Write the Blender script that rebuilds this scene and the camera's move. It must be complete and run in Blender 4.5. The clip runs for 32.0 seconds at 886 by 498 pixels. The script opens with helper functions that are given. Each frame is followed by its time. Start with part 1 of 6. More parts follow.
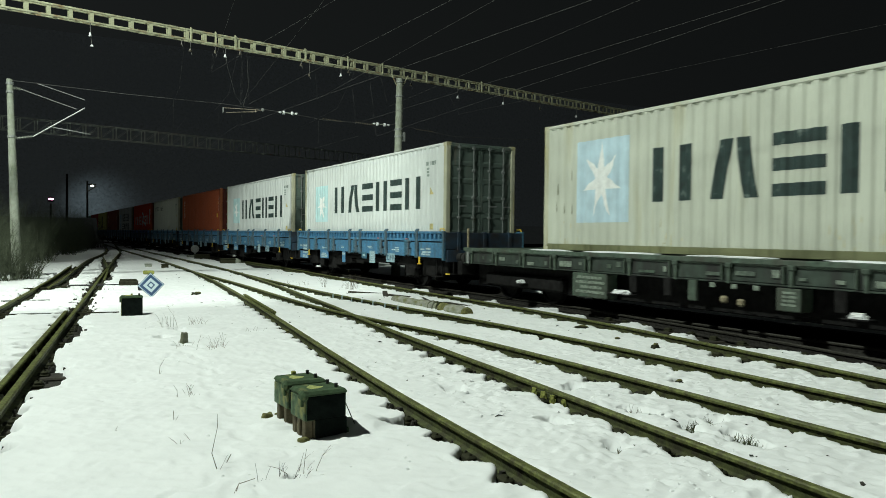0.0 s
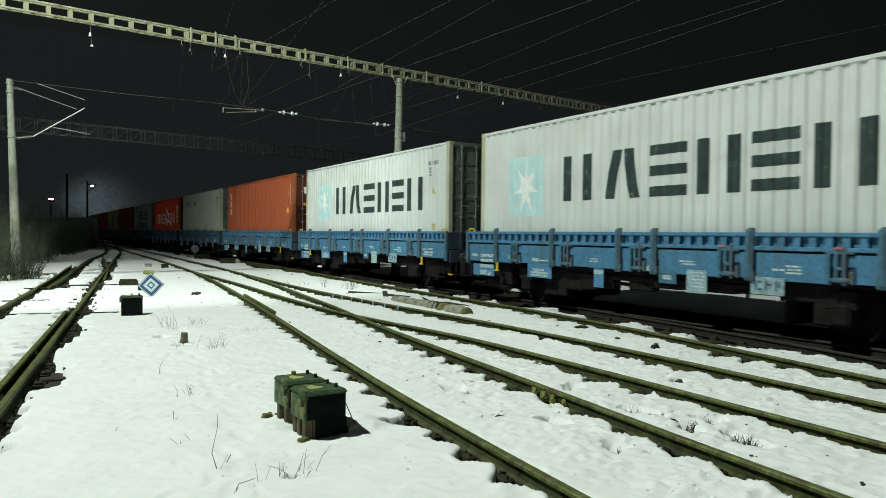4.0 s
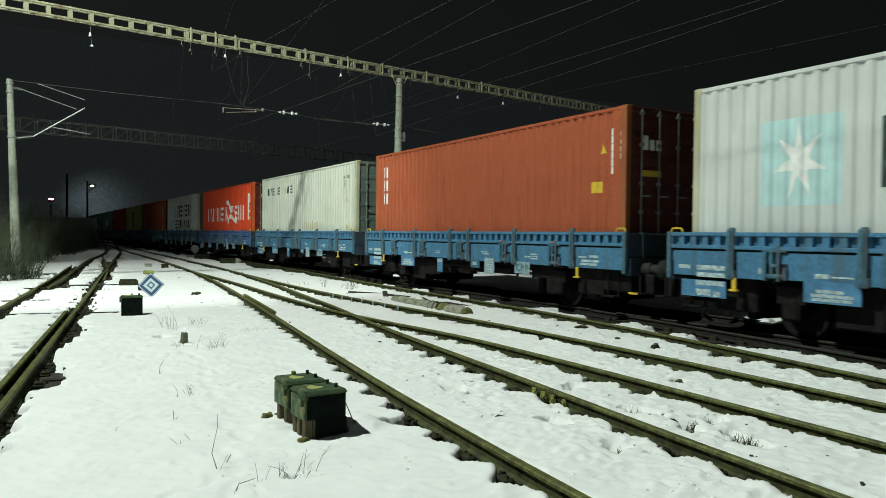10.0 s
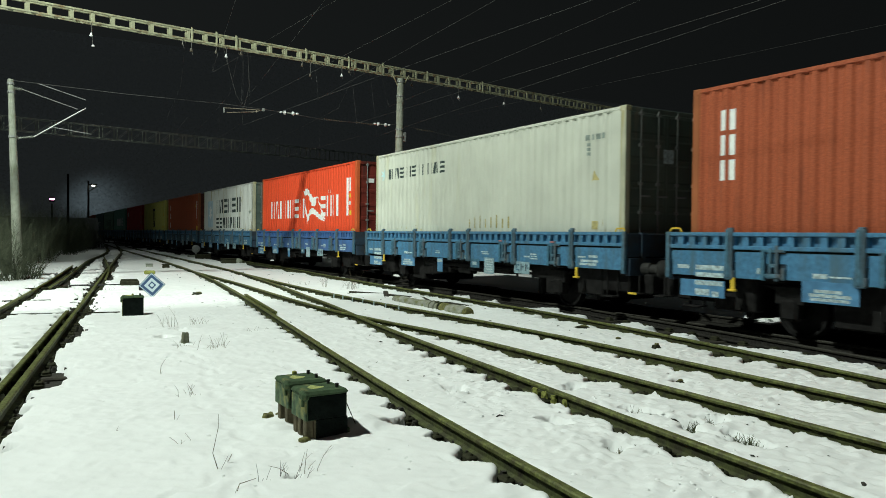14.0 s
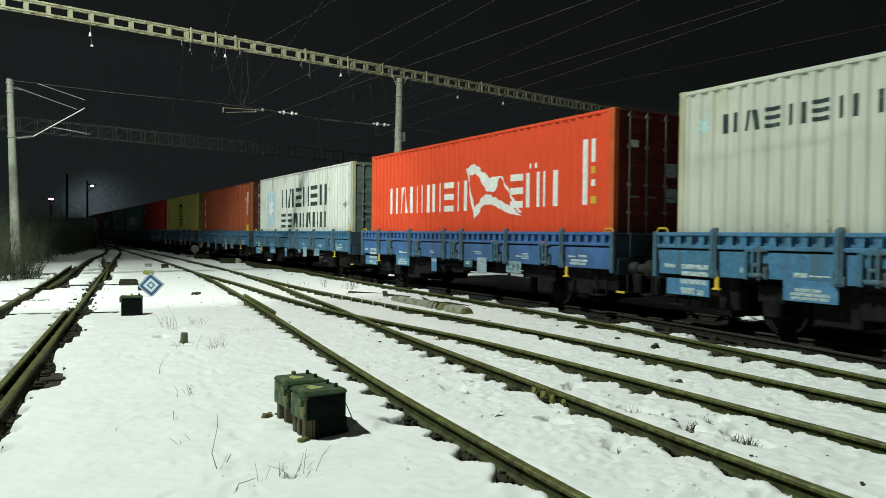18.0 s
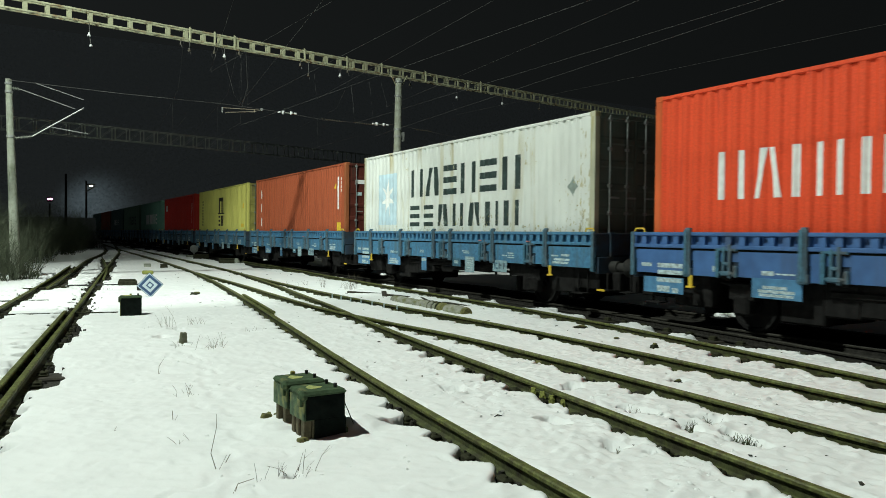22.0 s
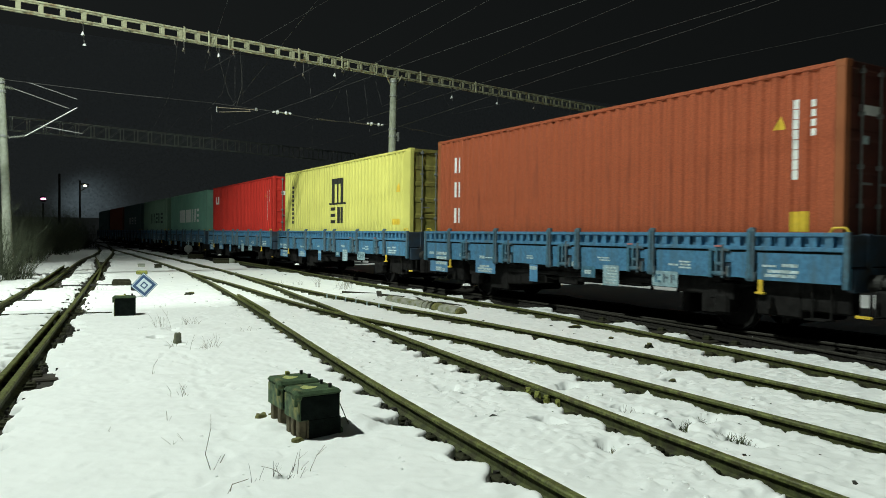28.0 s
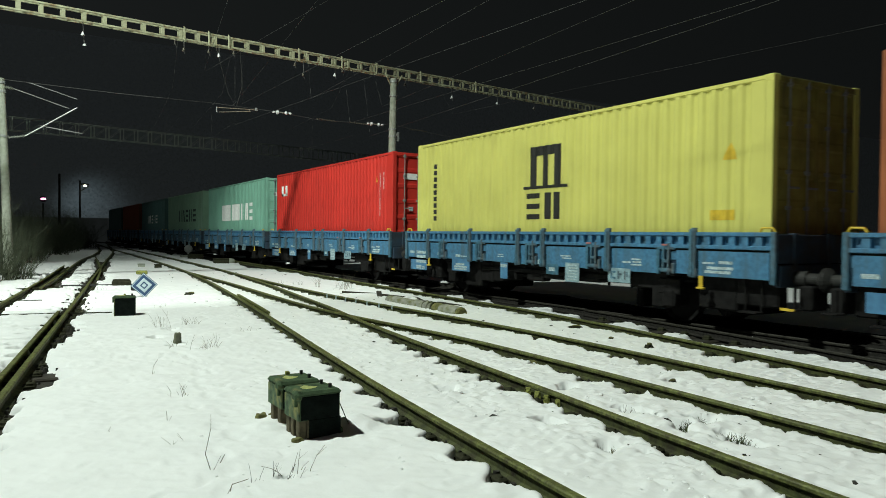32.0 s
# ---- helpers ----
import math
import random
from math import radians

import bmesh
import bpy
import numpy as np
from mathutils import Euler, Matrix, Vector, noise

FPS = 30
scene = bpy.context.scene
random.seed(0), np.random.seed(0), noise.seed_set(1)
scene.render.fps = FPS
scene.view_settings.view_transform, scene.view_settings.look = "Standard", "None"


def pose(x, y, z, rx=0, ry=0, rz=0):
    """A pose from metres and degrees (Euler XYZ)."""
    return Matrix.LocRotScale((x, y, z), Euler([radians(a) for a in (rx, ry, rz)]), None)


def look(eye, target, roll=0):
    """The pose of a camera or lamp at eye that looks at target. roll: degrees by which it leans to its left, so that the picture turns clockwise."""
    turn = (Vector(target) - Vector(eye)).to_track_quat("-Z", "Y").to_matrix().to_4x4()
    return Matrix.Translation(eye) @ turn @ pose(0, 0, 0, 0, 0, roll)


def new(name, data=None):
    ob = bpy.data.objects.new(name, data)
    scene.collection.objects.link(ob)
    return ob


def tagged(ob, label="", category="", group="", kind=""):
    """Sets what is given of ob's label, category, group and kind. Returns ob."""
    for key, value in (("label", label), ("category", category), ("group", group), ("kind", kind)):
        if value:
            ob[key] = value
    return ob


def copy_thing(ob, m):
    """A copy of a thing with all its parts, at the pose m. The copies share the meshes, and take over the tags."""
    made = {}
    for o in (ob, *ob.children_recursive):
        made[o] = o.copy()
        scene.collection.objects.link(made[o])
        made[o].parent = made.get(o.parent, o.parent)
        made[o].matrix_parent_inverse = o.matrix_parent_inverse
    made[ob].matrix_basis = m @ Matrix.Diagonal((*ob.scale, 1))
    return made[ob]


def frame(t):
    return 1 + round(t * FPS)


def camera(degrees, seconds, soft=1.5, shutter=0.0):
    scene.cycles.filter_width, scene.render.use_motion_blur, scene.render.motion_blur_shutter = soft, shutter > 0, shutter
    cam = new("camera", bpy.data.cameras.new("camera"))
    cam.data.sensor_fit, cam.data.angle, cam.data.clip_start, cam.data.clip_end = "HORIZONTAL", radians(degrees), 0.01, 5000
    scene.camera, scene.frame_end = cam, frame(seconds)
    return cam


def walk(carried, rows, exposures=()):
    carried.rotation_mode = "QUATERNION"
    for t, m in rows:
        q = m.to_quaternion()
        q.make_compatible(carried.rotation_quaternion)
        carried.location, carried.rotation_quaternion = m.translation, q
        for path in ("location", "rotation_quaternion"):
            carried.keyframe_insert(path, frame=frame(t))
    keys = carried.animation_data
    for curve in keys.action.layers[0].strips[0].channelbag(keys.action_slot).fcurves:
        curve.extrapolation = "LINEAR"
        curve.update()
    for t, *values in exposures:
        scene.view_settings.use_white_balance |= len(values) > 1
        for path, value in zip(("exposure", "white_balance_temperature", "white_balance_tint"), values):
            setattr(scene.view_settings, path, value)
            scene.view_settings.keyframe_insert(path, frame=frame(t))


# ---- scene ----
# The camera stands beside the yard tracks; the train's track runs along +y.
EYE = (0.0, 0.0, 1.78)
YAW, TILT, ROLL = 29.89, 1.134, 0.62


def aim(turn):
    """The camera's pose, turned by that many degrees to the right of its first heading."""
    a, b = radians(YAW + turn), radians(TILT)
    way = Vector((math.sin(a) * math.cos(b), math.cos(a) * math.cos(b), -math.sin(b)))
    return look(EYE, Vector(EYE) + way * 10, ROLL)


cam = camera(62.11, 32.0, soft=0.5, shutter=0.5)
TURNS = ((0, 0), (10.6, 0), (11.0, -0.066), (14.0, -0.066), (14.5, -0.01), (16.5, 0), (21.4, 0), (22, 0.066), (23, 0.2),
         (24, 0.33), (25, 0.4), (25.5, 0.43), (27.5, 0.462), (32, 0.462))
walk(cam, [(t, aim(a)) for t, a in TURNS])


def train_y(t):
    """How far along the track the first blue wagon's load has its rear end; the train slows gently."""
    return 30.7 - 3.516 * t + 0.00803 * max(0.0, t - 9.0) ** 2


# ---- night sky and yard lights ----
world = bpy.data.worlds.new("night")
scene.world = world
world.use_nodes = True
sky_nodes, sky_links = world.node_tree.nodes, world.node_tree.links
sky_nodes["Background"].inputs[0].default_value = (0.86, 1.0, 0.99, 1)
# the town's glow fades upwards and towards the dark east side
sky_way, sky_split = sky_nodes.new("ShaderNodeTexCoord"), sky_nodes.new("ShaderNodeSeparateXYZ")
sky_side, sky_up = sky_nodes.new("ShaderNodeMath"), sky_nodes.new("ShaderNodeMath")
sky_side.operation = sky_up.operation = "MULTIPLY_ADD"
sky_links.new(sky_way.outputs["Generated"], sky_split.inputs["Vector"])
sky_links.new(sky_split.outputs["X"], sky_side.inputs[0])
sky_side.inputs[1].default_value, sky_side.inputs[2].default_value = -0.0064, 0.0121
sky_links.new(sky_split.outputs["Z"], sky_up.inputs[0])
sky_up.inputs[1].default_value = -0.004
sky_links.new(sky_side.outputs["Value"], sky_up.inputs[2])
sky_links.new(sky_up.outputs["Value"], sky_nodes["Background"].inputs["Strength"])


def lamp(name, kind, place, energy, colour, size=0.5, target=None, spot=None, blend=0.75):
    data = bpy.data.lights.new(name, kind)
    data.energy, data.color = energy, colour
    if kind == "AREA":
        data.shape, data.size = "DISK", size
    else:
        data.shadow_soft_size = size
    if spot:
        data.spot_size, data.spot_blend = radians(spot), blend
    ob = new(name, data)
    ob.matrix_world = look(place, target) if target else pose(*place)
    return ob


# floodlight on a mast beside the yard, outside the view
lamp("yard_floodlight", "SPOT", (-10.0, 12.0, 25.5), 34300, (0.9, 1.0, 0.905), 0.45, (7.0, 16.5, 0.0), 102)
# second unseen lamp, added here to brighten the far snow
lamp("yard_floodlight", "SPOT", (-10.0, 12.4, 25.5), 21000, (0.9, 1.0, 0.905), 0.4, (4.5, 29.0, 0.0), 43, 0.4)
# unseen lamp added above the view to brighten the ground of the far tracks
lamp("yard_floodlight", "SPOT", (7.5, 60.0, 24.0), 2100, (0.9, 1.0, 0.905), 0.4, (7.0, 58.0, 0.0), 84)
# the street lamp far down the line
lamp("distant_lamp", "SPOT", (11.4, 147.8, 8.3), 480, (0.75, 0.93, 1.0), 0.3, (12.4, 153.8, 6.2), 122)

# ---- materials ----


def material(name, colour, rough=0.6, metal=0.0, vary=0.25, scale=6.0, dirt=None, dirt_amount=0.0, dirt_scale=1.5, bump=0.15,
             bump_scale=40.0, dark=0.6, emit=None, strength=0.0, streak=0.0, depth=0.01, gloss=0.5):
    """Paint or stone with fine grain, broad patches and, if given, dirt or rust that shows in patches and streaks."""
    mat = bpy.data.materials.new(name)
    mat.use_nodes = True
    tree = mat.node_tree
    nodes, links = tree.nodes, tree.links
    bsdf = nodes["Principled BSDF"]
    bsdf.inputs["Roughness"].default_value = rough
    bsdf.inputs["Metallic"].default_value = metal
    bsdf.inputs["Specular IOR Level"].default_value = gloss
    coord = nodes.new("ShaderNodeTexCoord")

    def noise_node(size, detail=4.0, stretch=None):
        n = nodes.new("ShaderNodeTexNoise")
        n.inputs["Scale"].default_value, n.inputs["Detail"].default_value = size, detail
        if stretch:
            mapping = nodes.new("ShaderNodeMapping")
            mapping.inputs["Scale"].default_value = stretch
            links.new(coord.outputs["Object"], mapping.inputs["Vector"])
            links.new(mapping.outputs["Vector"], n.inputs["Vector"])
        else:
            links.new(coord.outputs["Object"], n.inputs["Vector"])
        return n

    def ramp(source, low, high, a, b):
        r = nodes.new("ShaderNodeValToRGB")
        r.color_ramp.elements[0].position, r.color_ramp.elements[1].position = low, high
        r.color_ramp.elements[0].color, r.color_ramp.elements[1].color = a, b
        links.new(source, r.inputs["Fac"])
        return r

    c = Vector(colour)
    patches = ramp(noise_node(scale).outputs["Fac"], 0.3, 0.72, (*(c * (1 - vary)), 1), (*(c * (1 + vary * 0.35)), 1))
    out = patches.outputs["Color"]
    if dirt:
        mix = nodes.new("ShaderNodeMix")
        mix.data_type = "RGBA"
        stretch = (1.0, 1.0, 0.12) if streak else None
        mask = ramp(noise_node(dirt_scale, 6.0, stretch).outputs["Fac"], 0.62 - dirt_amount * 0.35, 0.78 - dirt_amount * 0.2, (0, 0, 0, 1), (1, 1, 1, 1))
        links.new(mask.outputs["Color"], mix.inputs[0])
        links.new(out, mix.inputs[6])
        mix.inputs[7].default_value = (*dirt, 1)
        out = mix.outputs[2]
    links.new(out, bsdf.inputs["Base Color"])
    if bump:
        b = nodes.new("ShaderNodeBump")
        b.inputs["Strength"].default_value, b.inputs["Distance"].default_value = bump, depth
        links.new(noise_node(bump_scale, 5.0).outputs["Fac"], b.inputs["Height"])
        links.new(b.outputs["Normal"], bsdf.inputs["Normal"])
    if emit:
        bsdf.inputs["Emission Color"].default_value = (*emit, 1)
        bsdf.inputs["Emission Strength"].default_value = strength
    return mat


RUST = (0.16, 0.075, 0.03)
SNOW = material("snow", (0.85, 0.87, 0.86), 0.8, vary=0.06, scale=2.2, bump=0.2, bump_scale=16, depth=0.02)
EARTH = material("ballast", (0.034, 0.032, 0.024), 0.95, vary=0.6, scale=18, bump=1.0, bump_scale=60)
DULL_DARK = material("dull_dark_ballast", (0.036, 0.034, 0.03), 0.95, gloss=0.1, vary=0.6, scale=20, bump=1.0, bump_scale=50)
RAIL_DARK = material("dark_rail_steel", (0.042, 0.039, 0.03), 0.6, 0.2, 0.5, 12, bump=0.5, bump_scale=60)
RAIL_WEB = material("rusty_rail_web", (0.068, 0.079, 0.022), 0.8, 0.1, 0.6, 14, (0.022, 0.018, 0.007), 0.4, 6.0, 0.8, 50)
RAIL = material("rail_steel", (0.15, 0.17, 0.047), 0.6, 0.15, 0.6, 26, (0.05, 0.046, 0.014), 0.45, 9.0, 0.6, 60)
SLEEPER = material("sleeper_wood", (0.035, 0.03, 0.02), 0.9, vary=0.5, scale=12, bump=0.8, bump_scale=30)
CONCRETE = material("concrete", (0.31, 0.335, 0.27), 0.9, vary=0.25, scale=7, dirt=(0.22, 0.25, 0.18), dirt_amount=0.3, dirt_scale=4, bump=0.5, bump_scale=45)
BEAM = material("painted_lattice_steel", (0.42, 0.43, 0.28), 0.6, 0.1, 0.4, 4, (0.2, 0.13, 0.06), 0.35, 5.0, 0.3)
MOSSY_STONE = material("mossy_concrete", (0.3, 0.31, 0.24), 0.95, vary=0.4, scale=6, dirt=(0.07, 0.08, 0.025), dirt_amount=0.85, dirt_scale=5, bump=1.0, bump_scale=25)
OLD_CONCRETE = material("pale_weathered_concrete", (0.33, 0.34, 0.28), 0.95, vary=0.35, scale=5, dirt=(0.16, 0.17, 0.07), dirt_amount=0.5, dirt_scale=7, bump=0.9, bump_scale=30)
BEAM_FAR = material("grey_lattice_steel", (0.55, 0.6, 0.54), 0.7, 0.1, 0.4, 3)
BLUE = material("blue_wagon_paint", (0.062, 0.21, 0.365), 0.55, vary=0.35, scale=14, dirt=(0.06, 0.13, 0.18), dirt_amount=0.4, dirt_scale=4.5, bump=0.3, streak=1)
BLUE_DEEP = material("deep_blue_wagon_paint", (0.055, 0.148, 0.36), 0.55, vary=0.3, scale=2.5, dirt=(0.05, 0.09, 0.18), dirt_amount=0.4, dirt_scale=3, bump=0.3, streak=1)
# darker than BLUE: stakes and hinges carry their side shading in this colour
BLUE_DARK = material("worn_darker_blue_paint", (0.055, 0.17, 0.25), 0.6, vary=0.5, scale=12, dirt=(0.09, 0.075, 0.06), dirt_amount=0.4, dirt_scale=4, streak=1)
PLATE = material("pale_blue_plate", (0.085, 0.255, 0.45), 0.5, vary=0.35, scale=6)
PRINT = material("worn_white_print", (0.5, 0.64, 0.66), 0.6, vary=0.6, scale=22)
PALE_PLATE = material("pale_worn_plate", (0.3, 0.45, 0.5), 0.55, vary=0.45, scale=12)
LETTER_WHITE = material("white_lettering", (0.84, 0.86, 0.83), 0.6, vary=0.15, scale=9)
LETTER_DARK = material("dark_green_lettering", (0.025, 0.05, 0.045), 0.6, vary=0.5, scale=5, dirt=(0.2, 0.24, 0.21), dirt_amount=0.06, dirt_scale=5)
LETTER_BLACK = material("black_lettering", (0.018, 0.018, 0.014), 0.6, vary=0.3, scale=8)
FADED_PLACARD = material("faded_grey_green_placard", (0.28, 0.34, 0.3), 0.7, vary=0.4, scale=8)
STAR_FADED = material("faded_pale_blue_paint", (0.52, 0.68, 0.75), 0.6, vary=0.2, scale=2.5)
STAR_BLUE = material("pale_turquoise_paint", (0.5, 0.72, 0.72), 0.6, vary=0.15, scale=2.5)
TAG_RED = material("dull_red_tag", (0.45, 0.17, 0.16), 0.5, vary=0.3, scale=14)
YELLOW = material("yellow_paint", (0.72, 0.5, 0.04), 0.5, vary=0.2, scale=10)
# near-black even colour for everything below the decks
UNDER = material("black_underframe", (0.017, 0.0165, 0.016), 0.9, gloss=0.12, vary=0.5, scale=8, bump=0.5)
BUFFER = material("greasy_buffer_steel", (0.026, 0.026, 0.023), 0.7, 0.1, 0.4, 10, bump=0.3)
WHEEL = material("black_wheel_steel", (0.015, 0.0145, 0.014), 0.8, 0.0, 0.4, 8, gloss=0.15)
DECK_WOOD = material("wagon_deck_planks", (0.1, 0.08, 0.06), 0.9, vary=0.4, scale=6)
FLAT_GREEN = material("grey_green_wagon_paint", (0.085, 0.125, 0.09), 0.65, vary=0.5, scale=9, dirt=(0.055, 0.06, 0.045), dirt_amount=0.5, dirt_scale=3, streak=1)
# darkened from FLAT_GREEN so that the sole bar reads as a shaded recess
FLAT_RECESS = material("shaded_grimy_green_paint", (0.046, 0.066, 0.05), 0.75, vary=0.5, scale=5, dirt=(0.02, 0.02, 0.018), dirt_amount=0.5, dirt_scale=4, streak=1)
BEIGE = material("worn_beige_paint", (0.3, 0.26, 0.16), 0.7, vary=0.4, scale=12)
FLAT_PALE = material("pale_grey_green_plate", (0.25, 0.3, 0.24), 0.6, vary=0.6, scale=18)
FLAT_DIM = material("dull_grey_green_plate", (0.12, 0.155, 0.12), 0.6, vary=0.5, scale=14)
ROD_STEEL = material("dull_lock_rod_steel", (0.24, 0.26, 0.25), 0.5, 0.3, 0.3, 12)
GALV = material("galvanised_steel", (0.36, 0.38, 0.36), 0.45, 0.4, 0.3, 12)
BOX_GREEN = material("mossy_green_box_paint", (0.06, 0.1, 0.05), 0.85, gloss=0.2, vary=0.5, scale=14, dirt=(0.2, 0.19, 0.08), dirt_amount=0.12, dirt_scale=9, bump=0.8)
LICHEN = material("yellow_lichen", (0.27, 0.29, 0.065), 0.9, vary=0.5, scale=40, bump=1.0)
SIDE_TEAL = material("worn_teal_side_paint", (0.095, 0.15, 0.088), 0.8, vary=0.5, scale=16, dirt=(0.23, 0.22, 0.08), dirt_amount=0.45, dirt_scale=8, bump=0.8, gloss=0.2)
MOSS = material("olive_moss", (0.19, 0.185, 0.06), 0.95, vary=0.6, scale=16, dirt=(0.11, 0.12, 0.04), dirt_amount=0.4, dirt_scale=14, bump=1.0)
PALE_LICHEN = material("pale_lichen", (0.45, 0.48, 0.17), 0.95, vary=0.5, scale=30, bump=1.0)
WORN_YELLOW = material("worn_yellow_print", (0.55, 0.48, 0.2), 0.6, vary=0.4, scale=14)
WOOD_POST = material("weathered_post", (0.11, 0.092, 0.05), 0.9, vary=0.5, scale=20, bump=0.8)
SIGN_BLUE = material("sign_blue", (0.03, 0.075, 0.17), 0.5, vary=0.15, scale=12)
SIGN_WHITE = material("sign_white", (0.55, 0.66, 0.7), 0.5, vary=0.1, scale=12)
WIRE = material("overhead_wire", (0.075, 0.075, 0.07), 0.6, 0.3, 0.2)
ARM_STEEL = material("brown_grey_arm_steel", (0.26, 0.22, 0.16), 0.6, 0.2, 0.4, 12)
INSULATOR = material("glazed_insulator", (0.24, 0.26, 0.22), 0.2, vary=0.1)
TWIG = material("dry_twigs", (0.16, 0.135, 0.09), 0.9, vary=0.5, scale=20)
BRUSH = material("dim_brush_twigs", (0.078, 0.094, 0.056), 0.95, vary=0.6, scale=9)
BLADE = material("dark_green_grass", (0.07, 0.085, 0.03), 0.9, vary=0.6, scale=20)
GRASS = material("dry_grass", (0.14, 0.13, 0.06), 0.9, vary=0.5, scale=20)
BARK = material("dark_bark", (0.05, 0.045, 0.035), 0.95, vary=0.5, scale=8)
MIST = material("glowing_misty_hillside", (0.17, 0.19, 0.2), 1.0, vary=0.3, scale=1.2, dirt=(0.09, 0.1, 0.1), dirt_amount=0.3, dirt_scale=2.2, bump=0.2, bump_scale=2, emit=(0.85, 1.0, 1.03), strength=0.0088)
# faint glow put into the hillside's emission to match the sky, fading eastwards
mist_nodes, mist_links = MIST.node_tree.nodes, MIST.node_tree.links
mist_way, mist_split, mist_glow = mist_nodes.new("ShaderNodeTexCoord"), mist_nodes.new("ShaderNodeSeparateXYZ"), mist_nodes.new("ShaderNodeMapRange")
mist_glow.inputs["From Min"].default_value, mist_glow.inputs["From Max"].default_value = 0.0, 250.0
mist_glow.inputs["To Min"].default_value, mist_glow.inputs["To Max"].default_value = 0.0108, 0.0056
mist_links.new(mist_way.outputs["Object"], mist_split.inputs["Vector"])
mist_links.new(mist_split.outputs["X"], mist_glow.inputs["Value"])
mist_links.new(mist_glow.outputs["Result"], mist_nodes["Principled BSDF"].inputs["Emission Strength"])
# haze before the embankment is painted on as weak emission
HILL = material("haze_glow_embankment", (0.09, 0.09, 0.085), 1.0, vary=0.5, scale=0.4, emit=(0.85, 1.0, 0.97), strength=0.0075)
RED_GLOW = material("signal_glow", (0.6, 0.1, 0.2), 0.4, vary=0.0, emit=(1.0, 0.32, 0.62), strength=4.5)
STOP_GLOW = material("stop_light_glow", (0.6, 0.06, 0.03), 0.4, vary=0.0, emit=(1.0, 0.1, 0.05), strength=4)
LAMP_GLOW = material("lamp_glow", (0.9, 0.9, 0.9), 0.4, vary=0.0, emit=(0.95, 1.0, 0.8), strength=6)
RUSTY = material("rusty_dark_iron", (0.034, 0.035, 0.018), 0.85, vary=0.5, scale=12, gloss=0.2, bump=0.5)
GREEN_BLACK = material("flat_green_black", (0.009, 0.013, 0.011), 0.95, vary=0.5, scale=14, gloss=0.05, bump=0.6)
BLACK = material("black_housing", (0.02, 0.02, 0.02), 0.7, vary=0.3)

# ---- mesh building ----


